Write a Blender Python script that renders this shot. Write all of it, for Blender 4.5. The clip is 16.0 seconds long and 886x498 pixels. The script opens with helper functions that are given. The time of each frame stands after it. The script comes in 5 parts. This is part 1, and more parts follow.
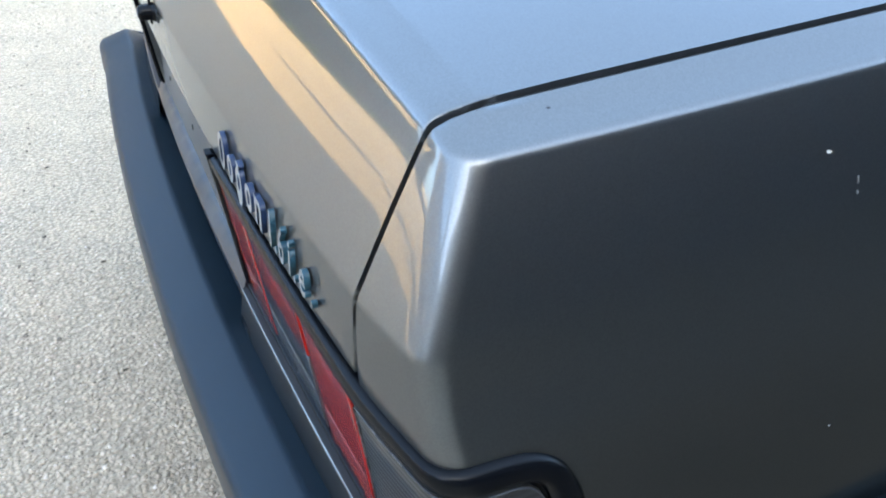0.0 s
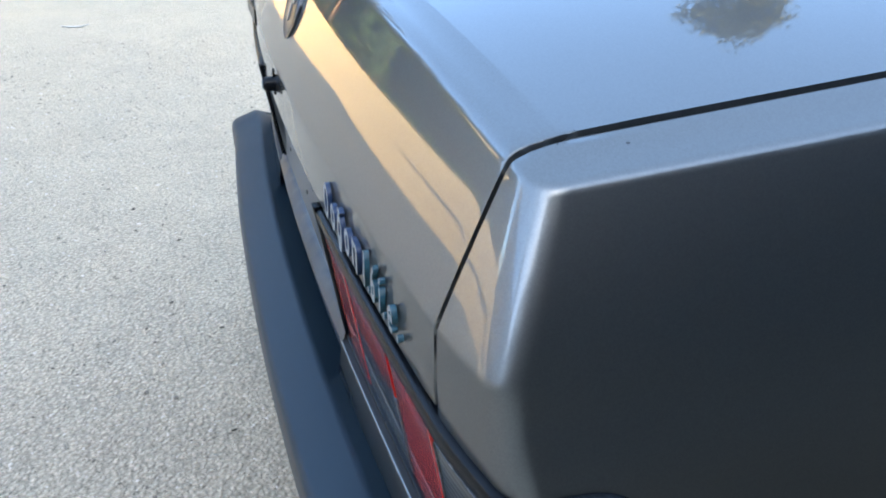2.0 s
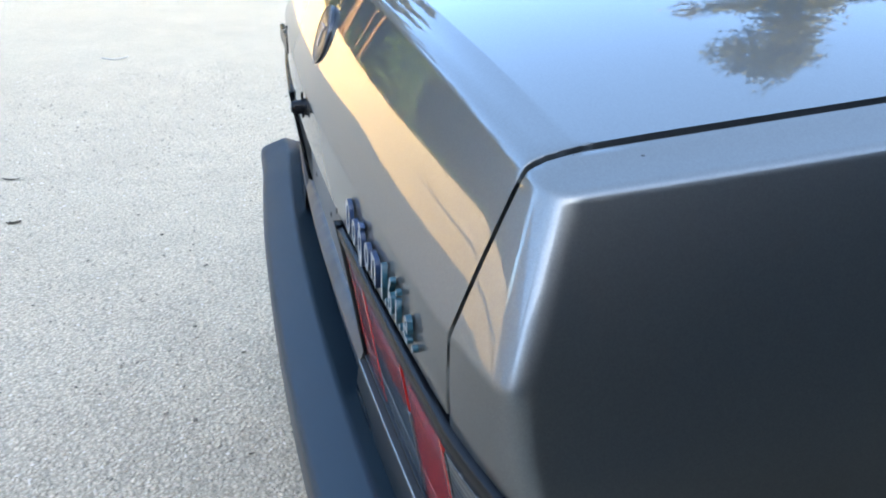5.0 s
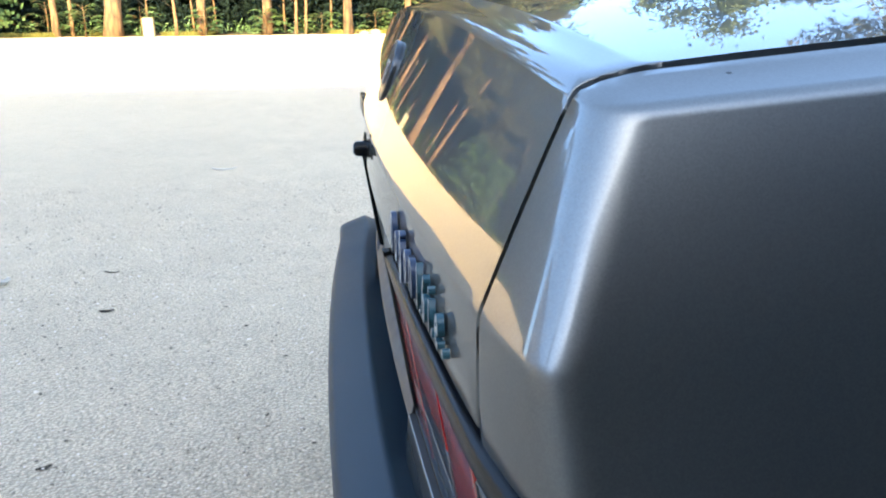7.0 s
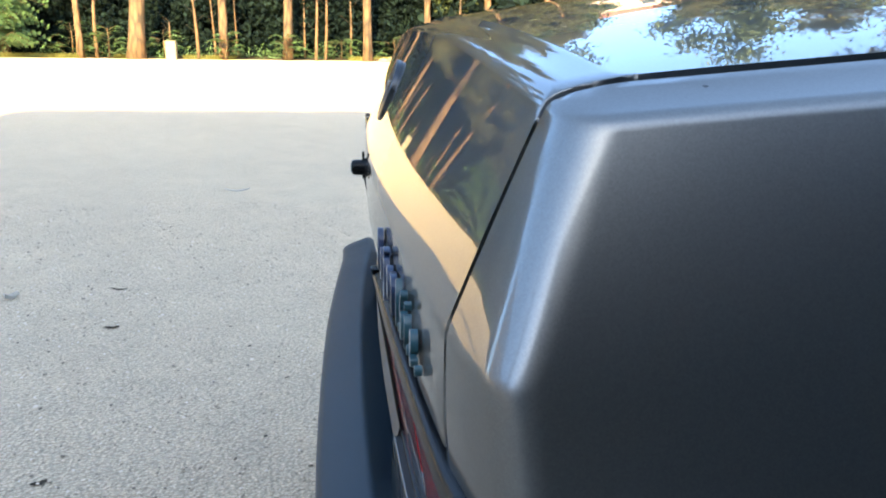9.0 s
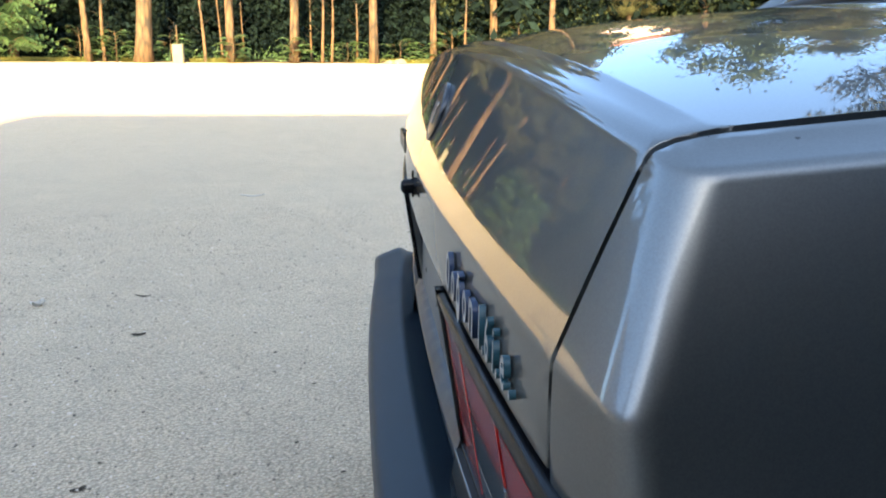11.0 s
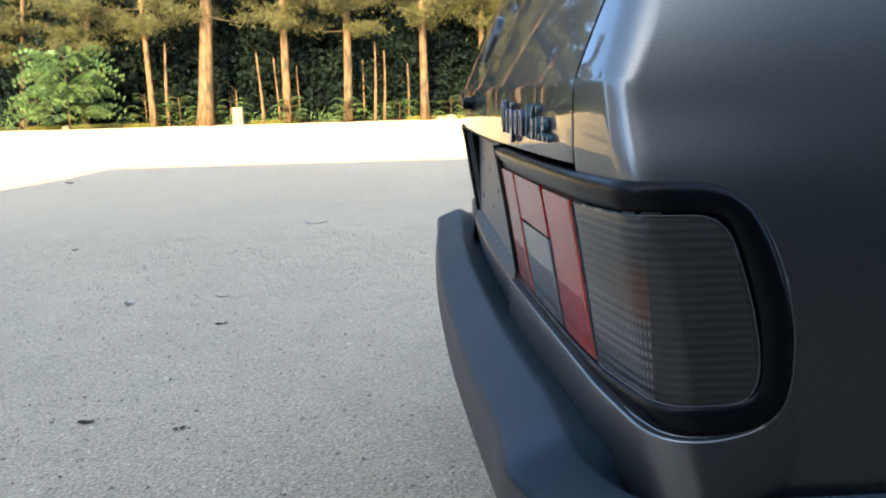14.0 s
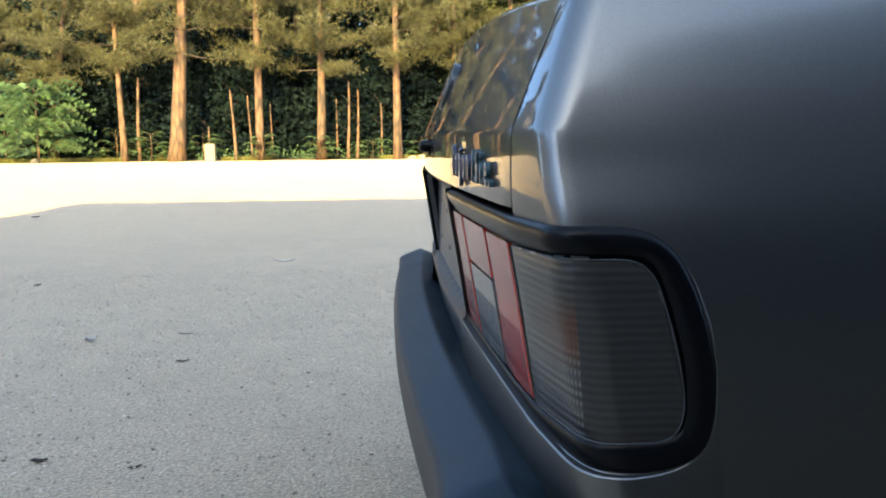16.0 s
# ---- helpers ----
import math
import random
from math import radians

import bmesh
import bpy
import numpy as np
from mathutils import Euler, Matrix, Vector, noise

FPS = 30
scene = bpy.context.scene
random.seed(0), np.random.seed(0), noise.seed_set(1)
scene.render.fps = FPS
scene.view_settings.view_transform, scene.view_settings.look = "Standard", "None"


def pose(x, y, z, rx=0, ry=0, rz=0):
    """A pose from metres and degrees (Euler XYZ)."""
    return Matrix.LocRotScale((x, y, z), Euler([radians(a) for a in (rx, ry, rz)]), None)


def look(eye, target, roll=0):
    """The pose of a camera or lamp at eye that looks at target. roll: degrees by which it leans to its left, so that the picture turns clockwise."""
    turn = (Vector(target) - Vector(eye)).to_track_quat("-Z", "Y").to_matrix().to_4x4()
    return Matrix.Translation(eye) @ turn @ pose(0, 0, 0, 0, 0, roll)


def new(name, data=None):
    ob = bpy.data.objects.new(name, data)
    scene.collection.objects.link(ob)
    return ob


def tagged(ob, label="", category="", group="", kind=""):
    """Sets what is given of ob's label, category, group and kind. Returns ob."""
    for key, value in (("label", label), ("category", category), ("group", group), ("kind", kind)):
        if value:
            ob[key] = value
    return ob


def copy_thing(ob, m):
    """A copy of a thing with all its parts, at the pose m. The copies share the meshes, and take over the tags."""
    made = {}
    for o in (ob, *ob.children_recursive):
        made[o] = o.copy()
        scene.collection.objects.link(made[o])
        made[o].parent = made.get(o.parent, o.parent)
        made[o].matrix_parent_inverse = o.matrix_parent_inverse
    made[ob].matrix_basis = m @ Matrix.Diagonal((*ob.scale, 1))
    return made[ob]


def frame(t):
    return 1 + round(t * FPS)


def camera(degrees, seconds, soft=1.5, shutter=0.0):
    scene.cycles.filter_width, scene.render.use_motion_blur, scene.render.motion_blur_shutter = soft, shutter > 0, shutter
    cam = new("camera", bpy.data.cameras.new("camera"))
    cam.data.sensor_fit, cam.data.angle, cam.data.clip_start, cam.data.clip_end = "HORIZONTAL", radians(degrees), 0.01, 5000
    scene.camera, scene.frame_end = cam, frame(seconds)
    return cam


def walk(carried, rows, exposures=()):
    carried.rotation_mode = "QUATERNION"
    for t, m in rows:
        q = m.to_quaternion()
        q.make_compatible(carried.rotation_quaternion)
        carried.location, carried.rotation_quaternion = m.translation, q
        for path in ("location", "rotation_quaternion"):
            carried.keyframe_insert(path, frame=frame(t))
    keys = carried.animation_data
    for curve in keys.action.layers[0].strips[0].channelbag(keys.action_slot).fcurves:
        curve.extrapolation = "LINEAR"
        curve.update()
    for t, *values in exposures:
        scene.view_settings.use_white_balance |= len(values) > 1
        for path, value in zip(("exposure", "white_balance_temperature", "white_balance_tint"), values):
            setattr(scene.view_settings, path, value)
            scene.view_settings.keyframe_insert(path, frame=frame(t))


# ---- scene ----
PATH = [
    (0, (-0.15, -0.311, 1.234), (0.598, 1.158, 0.102), 3.8),
    (0.5, (-0.158, -0.317, 1.235), (0.609, 1.152, 0.116), 2.6),
    (1, (-0.174, -0.316, 1.234), (0.459, 1.208, 0.104), -0.2),
    (1.5, (-0.161, -0.325, 1.221), (0.402, 1.265, 0.145), -1.0),
    (2, (-0.14, -0.354, 1.206), (0.382, 1.33, 0.261), 0.6),
    (2.5, (-0.137, -0.363, 1.208), (0.392, 1.35, 0.322), 1.4),
    (3, (-0.136, -0.365, 1.209), (0.383, 1.361, 0.343), 1.4),
    (3.5, (-0.132, -0.366, 1.211), (0.369, 1.365, 0.342), 0.9),
    (3.7, (-0.122, -0.358, 1.205), (0.353, 1.376, 0.33), 0.1),
    (5.8, (-0.146, -0.381, 1.175), (0.325, 1.382, 0.355), 1.7),
    (6, (-0.133, -0.377, 1.153), (0.308, 1.404, 0.358), 0.8),
    (6.5, (-0.101, -0.347, 1.08), (0.234, 1.504, 0.399), -0.2),
    (7, (-0.075, -0.309, 1.048), (0.174, 1.591, 0.474), -0.4),
    (7.5, (-0.064, -0.299, 1.035), (0.129, 1.62, 0.506), 0.3),
    (8, (-0.051, -0.309, 1.036), (0.166, 1.608, 0.507), 0.5),
    (8.2, (-0.048, -0.302, 1.036), (0.174, 1.616, 0.514), 0.9),
    (10.5, (-0.079, -0.319, 1.055), (0.127, 1.605, 0.55), 0.5),
    (11, (-0.112, -0.327, 1.066), (0.093, 1.597, 0.559), 0.5),
    (11.5, (-0.157, -0.33, 1.037), (0.06, 1.589, 0.516), 0.4),
    (12, (-0.192, -0.336, 0.999), (0.077, 1.572, 0.462), -1.0),
    (12.5, (-0.2, -0.343, 0.99), (0.089, 1.565, 0.463), -1.6),
    (13, (-0.173, -0.487, 0.97), (0.041, 1.456, 0.548), -1.5),
    (13.5, (-0.152, -0.582, 0.902), (-0.049, 1.375, 0.504), -1.4),
    (14, (-0.149, -0.621, 0.871), (-0.07, 1.344, 0.504), -1.5),
    (14.5, (-0.139, -0.628, 0.87), (-0.062, 1.346, 0.559), -1.4),
    (15, (-0.123, -0.646, 0.873), (0.014, 1.328, 0.588), -0.7),
    (15.5, (-0.123, -0.646, 0.875), (0.024, 1.329, 0.599), -0.3),
    (16, (-0.122, -0.646, 0.876), (0.028, 1.329, 0.602), -0.5),
]
cam = camera(56.9, 16.0, soft=2.0)
walk(cam, [(t, look(eye, target, roll)) for t, eye, target, roll in PATH],
     exposures=[(0, 5, 8700, -2), (1.5, 4.9, 8400, -2), (2.5, 4.41, 7800, -2), (3.5, 4.48, 7800, -2), (6, 4.83, 7900, -2), (7, 4.55, 7900, -2), (8, 4.23, 7900, -2), (10.5, 4.22, 8000, -2), (11, 4.05, 8200, -2), (12.5, 4.12, 8000, -2), (13.5, 4.07, 8100, -2), (16, 3.84, 8100, -2)])


# ---------------------------------------------------------------- light
SUN_AZ, SUN_EL = radians(10.0), radians(24.0)      # a low sun over the building that shades the lot
world = bpy.data.worlds.new("sky")
scene.world = world
world.use_nodes = True
wt = world.node_tree
sky = wt.nodes.new("ShaderNodeTexSky")
sky.sky_type, sky.sun_disc = "NISHITA", False
sky.sun_elevation, sky.sun_rotation = SUN_EL, math.pi + SUN_AZ
sky.air_density, sky.dust_density, sky.ozone_density = 0.32, 0.95, 3.4
clear = wt.nodes.new("ShaderNodeHueSaturation")       # a clear, deep blue evening sky
clear.inputs["Saturation"].default_value = 1.05
wt.links.new(sky.outputs[0], clear.inputs["Color"])
wt.links.new(clear.outputs[0], wt.nodes["Background"].inputs[0])
wt.nodes["Background"].inputs[1].default_value = 0.092
sky_fill = wt.nodes.new("ShaderNodeBackground")            # an even blue fill light added to lift the sky overhead
sky_fill.inputs[0].default_value, sky_fill.inputs[1].default_value = (0.50, 0.66, 1.0, 1.0), 0.042
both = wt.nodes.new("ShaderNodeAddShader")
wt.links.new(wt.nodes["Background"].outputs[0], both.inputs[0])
wt.links.new(sky_fill.outputs[0], both.inputs[1])
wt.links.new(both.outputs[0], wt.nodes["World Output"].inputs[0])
sun_data = bpy.data.lights.new("sun", "SUN")
sun_data.energy, sun_data.angle, sun_data.color = 1.3, radians(0.6), (1.0, 0.76, 0.40)
sun = new("sun", sun_data)
to_sun = Vector((-math.sin(SUN_AZ) * math.cos(SUN_EL), -math.cos(SUN_AZ) * math.cos(SUN_EL), math.sin(SUN_EL)))
sun.matrix_world = look(to_sun * 60, (0, 0, 0))


# ---------------------------------------------------------------- materials
def material(name, colour, rough=0.5, metal=0.0, coat=0.0, coat_rough=0.03, spec=0.5):
    m = bpy.data.materials.new(name)
    m.use_nodes = True
    b = m.node_tree.nodes["Principled BSDF"]
    b.inputs["Base Color"].default_value = (*colour, 1)
    b.inputs["Roughness"].default_value = rough
    b.inputs["Metallic"].default_value = metal
    b.inputs["Coat Weight"].default_value = coat
    b.inputs["Coat Roughness"].default_value = coat_rough
    b.inputs["Specular IOR Level"].default_value = spec
    return m, m.node_tree, b


def tex(nt, kind, scale, detail=3.0, rough=0.55, coords=None):
    n = nt.nodes.new("ShaderNodeTexNoise" if kind == "noise" else "ShaderNodeTexVoronoi")
    n.inputs["Scale"].default_value = scale
    if kind == "noise":
        n.inputs["Detail"].default_value, n.inputs["Roughness"].default_value = detail, rough
    if coords:
        nt.links.new(coords, n.inputs["Vector"])
    return n


def coords(nt, which="Object"):
    return nt.nodes.new("ShaderNodeTexCoord").outputs[which]


def ramp(nt, fac, *stops):
    r = nt.nodes.new("ShaderNodeValToRGB")
    while len(r.color_ramp.elements) < len(stops):
        r.color_ramp.elements.new(0.5)
    for e, (p, c) in zip(r.color_ramp.elements, stops):
        e.position, e.color = p, (*c, 1)
    nt.links.new(fac, r.inputs[0])
    return r.outputs[0]


def mix(nt, fac, a, b, mode="MIX"):
    m = nt.nodes.new("ShaderNodeMix")
    m.data_type, m.blend_type = "RGBA", mode
    for sock, v in ((m.inputs[0], fac), (m.inputs[6], a), (m.inputs[7], b)):
        if isinstance(v, bpy.types.NodeSocket):
            nt.links.new(v, sock)
        else:
            sock.default_value = v if isinstance(v, float) else (*v, 1)
    return m.outputs[2]


def bump(nt, b, height, strength, distance):
    n = nt.nodes.new("ShaderNodeBump")
    n.inputs["Strength"].default_value, n.inputs["Distance"].default_value = strength, distance
    nt.links.new(height, n.inputs["Height"])
    nt.links.new(n.outputs[0], b.inputs["Normal"])
    return n


def make_paint():
    """Grey metallic car paint under clear lacquer, with flakes, dust and slight orange peel."""
    m, nt, b = material("grey_metallic_paint", (0.10, 0.10, 0.10), 0.45, 0.985, 0.92, 0.008)
    b.inputs["Specular Tint"].default_value = (0.2, 0.2, 0.21, 1)
    b.inputs["Coat IOR"].default_value = 1.52
    co = coords(nt)
    flake = tex(nt, "voronoi", 900.0, coords=co)
    cloud = tex(nt, "noise", 3.5, 4.0, coords=co)
    base = ramp(nt, flake.outputs["Color"], (0.0, (0.160, 0.163, 0.160)), (1.0, (0.188, 0.191, 0.188)))
    nt.links.new(mix(nt, ramp(nt, cloud.outputs[0], (0.45, (0, 0, 0)), (0.8, (0.10, 0.10, 0.10))), base, (0.16, 0.152, 0.14)), b.inputs["Base Color"])
    dust = tex(nt, "noise", 11.0, 6.0, 0.7, coords=co)
    # the sides carry a film of road dust that the lid and tail have been wiped clear of
    geo = nt.nodes.new("ShaderNodeNewGeometry")
    facing = nt.nodes.new("ShaderNodeSeparateXYZ")
    nt.links.new(geo.outputs["Normal"], facing.inputs[0])
    film = nt.nodes.new("ShaderNodeMapRange")
    film.interpolation_type = "SMOOTHSTEP"
    film.inputs["From Min"].default_value, film.inputs["From Max"].default_value = -0.25, -0.93
    nt.links.new(facing.outputs[1], film.inputs[0])
    clean = ramp(nt, dust.outputs[0], (0.35, (0.006,) * 3), (0.75, (0.022,) * 3))
    filmy = ramp(nt, dust.outputs[0], (0.3, (0.09,) * 3), (0.75, (0.15,) * 3))
    nt.links.new(mix(nt, film.outputs[0], clean, filmy), b.inputs["Coat Roughness"])
    nt.links.new(mix(nt, film.outputs[0], (0.45,) * 3, (0.34,) * 3), b.inputs["Roughness"])
    peel = tex(nt, "noise", 130.0, 1.0, coords=co)
    n = nt.nodes.new("ShaderNodeBump")
    n.inputs["Strength"].default_value, n.inputs["Distance"].default_value = 0.012, 0.0003
    nt.links.new(peel.outputs[0], n.inputs["Height"])
    nt.links.new(n.outputs[0], b.inputs["Coat Normal"])
    return m


def make_grained(name, dark, light, rough, grain, coat=0.0, depth=0.0004, strength=0.4, spec=0.5):
    """Moulded plastic, rubber or painted metal with grain, and paler worn patches."""
    m, nt, b = material(name, dark, rough, 0.0, coat, spec=spec)
    co = coords(nt)
    wear = tex(nt, "noise", 5.0, 5.0, 0.65, co)
    fine = tex(nt, "noise", grain, 2.0, 0.5, co)
    nt.links.new(ramp(nt, wear.outputs[0], (0.3, dark), (0.75, light)), b.inputs["Base Color"])
    r = nt.nodes.new("ShaderNodeMapRange")
    r.inputs["To Min"].default_value, r.inputs["To Max"].default_value = max(rough - 0.08, 0.02), min(rough + 0.1, 1.0)
    nt.links.new(wear.outputs[0], r.inputs[0])
    nt.links.new(r.outputs[0], b.inputs["Roughness"])
    bump(nt, b, fine.outputs[0], strength, depth)
    return m


def make_lens(name, colour, deep, ribs, trans=0.0, rough=0.12, cross=False):
    """A moulded lamp lens with fine optic ribs under a smooth face."""
    m, nt, b = material(name, colour, rough, 0.0, 0.8, 0.02, spec=0.3)
    co = coords(nt)
    sep = nt.nodes.new("ShaderNodeSeparateXYZ")
    nt.links.new(co, sep.inputs[0])
    waves = []
    for axis, s in ((2, ribs), (1, ribs)) if cross else ((2, ribs),):
        mul = nt.nodes.new("ShaderNodeMath")
        mul.operation = "MULTIPLY"
        mul.inputs[1].default_value = s * 2 * math.pi
        nt.links.new(sep.outputs[axis], mul.inputs[0])
        sine = nt.nodes.new("ShaderNodeMath")
        sine.operation = "SINE"
        nt.links.new(mul.outputs[0], sine.inputs[0])
        waves.append(sine.outputs[0])
    h = waves[0]
    if cross:
        add = nt.nodes.new("ShaderNodeMath")
        add.operation = "MULTIPLY"
        nt.links.new(waves[0], add.inputs[0])
        nt.links.new(waves[1], add.inputs[1])
        h = add.outputs[0]
    half = nt.nodes.new("ShaderNodeMapRange")
    half.inputs["From Min"].default_value = -1.0
    nt.links.new(h, half.inputs[0])
    dirt = tex(nt, "noise", 22.0, 4.0, 0.6, co)
    c = mix(nt, half.outputs[0], deep, colour)
    c = mix(nt, ramp(nt, dirt.outputs[0], (0.40, (0, 0, 0)), (0.75, (0.6,) * 3)), c, deep)
    cloud = tex(nt, "noise", 9.0, 3.0, 0.5, co)
    c = mix(nt, ramp(nt, cloud.outputs[0], (0.42, (0, 0, 0)), (0.68, (0.55,) * 3)), c, tuple(v * 0.45 for v in deep))
    nt.links.new(c, b.inputs["Base Color"])
    b.inputs["Transmission Weight"].default_value = trans
    bump(nt, b, half.outputs[0], 0.35, 0.0008)
    return m


def make_smoked():
    """The smoked corner lens: ribbed, with a field of prisms and a dull amber bulb cover showing through."""
    m, nt, b = material("smoked_lens", (0.02, 0.018, 0.016), 0.3, 0.0, 0.45, 0.05, spec=0.3)
    co = coords(nt)
    sep = nt.nodes.new("ShaderNodeSeparateXYZ")
    nt.links.new(co, sep.inputs[0])

    def math_node(op, a, b_, clamp=False):
        n = nt.nodes.new("ShaderNodeMath")
        n.operation, n.use_clamp = op, clamp
        for sock, v in ((n.inputs[0], a), (n.inputs[1], b_)):
            if isinstance(v, float):
                sock.default_value = v
            else:
                nt.links.new(v, sock)
        return n.outputs[0]

    def wave(axis, per_metre):
        return math_node("SINE", math_node("MULTIPLY", sep.outputs[axis], per_metre * 2 * math.pi), 0.0)

    def half_wave(v):
        n = math_node("MULTIPLY_ADD", v, 0.5)
        n.node.inputs[2].default_value = 0.5
        return n

    def steps(v, lo, hi):
        n = nt.nodes.new("ShaderNodeMapRange")
        n.interpolation_type = "SMOOTHSTEP"
        n.inputs["From Min"].default_value, n.inputs["From Max"].default_value = lo, hi
        nt.links.new(v, n.inputs[0])
        return n.outputs[0]

    ribs = half_wave(wave(2, 140.0))
    around = math_node("SINE", math_node("MULTIPLY", math_node("SUBTRACT", sep.outputs[0], sep.outputs[1]), 150.0 * 2 * math.pi), 0.0)
    prism = math_node("MULTIPLY", half_wave(wave(2, 108.0)), half_wave(around))
    # the optics lie behind the corner: their edge leans with the tail
    run = math_node("ADD", sep.outputs[0], math_node("MULTIPLY", sep.outputs[2], 0.10))
    behind = math_node("SUBTRACT", 1.0, steps(run, 0.1085, 0.1105))
    low = math_node("SUBTRACT", 1.0, steps(sep.outputs[2], 0.690, 0.722))
    near = steps(run, 0.062, 0.088)
    c = mix(nt, math_node("MULTIPLY", ribs, behind), (0.022, 0.0212, 0.0205), (0.050, 0.049, 0.046))
    c = mix(nt, math_node("MULTIPLY", ribs, 0.45), c, (0.052, 0.050, 0.047))
    optics = math_node("MULTIPLY", behind, near)
    c = mix(nt, math_node("MULTIPLY", math_node("MULTIPLY", optics, low), prism), c, (0.17, 0.162, 0.15))
    glow = math_node("MULTIPLY", steps(sep.outputs[2], 0.672, 0.700), math_node("SUBTRACT", 1.0, steps(sep.outputs[2], 0.716, 0.750)))
    bulb = math_node("MULTIPLY", math_node("MULTIPLY", glow, behind), steps(run, 0.082, 0.106))
    c = mix(nt, math_node("MULTIPLY", bulb, 0.62), c, (0.105, 0.032, 0.009))
    dirt = tex(nt, "noise", 30.0, 4.0, 0.6, co)
    c = mix(nt, ramp(nt, dirt.outputs[0], (0.5, (0, 0, 0)), (0.85, (0.3,) * 3)), c, (0.03, 0.029, 0.028))
    nt.links.new(c, b.inputs["Base Color"])
    bump(nt, b, ribs, 0.3, 0.0008)
    return m


def make_asphalt():
    """Pale, worn asphalt with exposed chippings, stains and dust."""
    m, nt, b = material("worn_asphalt", (0.3, 0.3, 0.3), 0.9)
    co = coords(nt)
    warp = tex(nt, "noise", 60.0, 2.0, coords=co)
    stone = tex(nt, "voronoi", 90.0, coords=mix(nt, 0.012, co, warp.outputs["Color"], "ADD"))
    grit = tex(nt, "voronoi", 190.0, coords=co)
    big = tex(nt, "noise", 0.35, 6.0, 0.6, co)
    mid = tex(nt, "noise", 4.0, 6.0, 0.65, co)
    tint = ramp(nt, stone.outputs["Color"], (0.0, (0.360, 0.271, 0.193)), (0.3, (0.474, 0.359, 0.253)), (0.8, (0.566, 0.430, 0.308)), (0.93, (0.672, 0.528, 0.390)), (1.0, (0.792, 0.660, 0.528)))
    binder = ramp(nt, grit.outputs["Color"], (0.0, (0.096, 0.072, 0.052)), (0.22, (0.270, 0.205, 0.145)), (1.0, (0.499, 0.379, 0.271)))
    edge = ramp(nt, stone.outputs["Distance"], (0.34, (0, 0, 0)), (0.52, (1, 1, 1)))
    c = mix(nt, edge, tint, binder)
    c = mix(nt, 0.55, c, ramp(nt, mid.outputs[0], (0.25, (0.35, 0.35, 0.35)), (0.75, (0.66, 0.65, 0.63))), "OVERLAY")
    c = mix(nt, 0.5, c, ramp(nt, big.outputs[0], (0.3, (0.38, 0.38, 0.38)), (0.7, (0.62, 0.61, 0.58))), "OVERLAY")
    nt.links.new(c, b.inputs["Base Color"])
    h = ramp(nt, stone.outputs["Distance"], (0.0, (1, 1, 1)), (0.7, (0, 0, 0)))
    h2 = mix(nt, 0.3, h, grit.outputs["Color"])
    bump(nt, b, h2, 1.0, 0.009)
    b.inputs["Sheen Weight"].default_value, b.inputs["Sheen Roughness"].default_value = 0.6, 0.5
    b.inputs["Sheen Tint"].default_value = (1.0, 0.84, 0.60, 1)
    return m


def make_bark():
    m, nt, b = material("pine_bark", (0.3, 0.2, 0.13), 0.9)
    co = coords(nt)
    mp = nt.nodes.new("ShaderNodeMapping")
    mp.inputs["Scale"].default_value = (1, 1, 0.25)
    nt.links.new(co, mp.inputs[0])
    plates = tex(nt, "voronoi", 9.0, coords=mp.outputs[0])
    fine = tex(nt, "noise", 25.0, 5.0, 0.7, mp.outputs[0])
    c = ramp(nt, plates.outputs["Distance"], (0.0, (0.205, 0.122, 0.070)), (0.45, (0.160, 0.095, 0.054)), (0.8, (0.055, 0.04, 0.028)))
    c = mix(nt, 0.5, c, ramp(nt, fine.outputs[0], (0.2, (0.3, 0.3, 0.3)), (0.8, (0.7, 0.68, 0.64))), "OVERLAY")
    nt.links.new(c, b.inputs["Base Color"])
    bump(nt, b, mix(nt, 0.5, plates.outputs["Distance"], fine.outputs[0]), 0.8, 0.03)
    return m


def make_leaf(name, dark, light, gloss=0.55, spec=0.5):
    """Foliage: every needle tuft or leaf takes its own shade."""
    m, nt, b = material(name, dark, gloss, spec=spec)
    geo = nt.nodes.new("ShaderNodeNewGeometry")
    shade = tex(nt, "noise", 0.9, 3.0, coords=coords(nt))
    c = ramp(nt, geo.outputs["Random Per Island"], (0.0, dark), (0.85, light), (1.0, tuple(min(v * 1.5, 1) for v in light)))
    c = mix(nt, 0.6, c, ramp(nt, shade.outputs[0], (0.3, (0.34, 0.36, 0.34)), (0.7, (0.64, 0.6, 0.5))), "OVERLAY")
    nt.links.new(c, b.inputs["Base Color"])
    tr = nt.nodes.new("ShaderNodeBsdfTranslucent")
    nt.links.new(c, tr.inputs[0])
    ms = nt.nodes.new("ShaderNodeMixShader")
    ms.inputs[0].default_value = 0.3
    nt.links.new(b.outputs[0], ms.inputs[1])
    nt.links.new(tr.outputs[0], ms.inputs[2])
    nt.links.new(ms.outputs[0], nt.nodes["Material Output"].inputs[0])
    return m


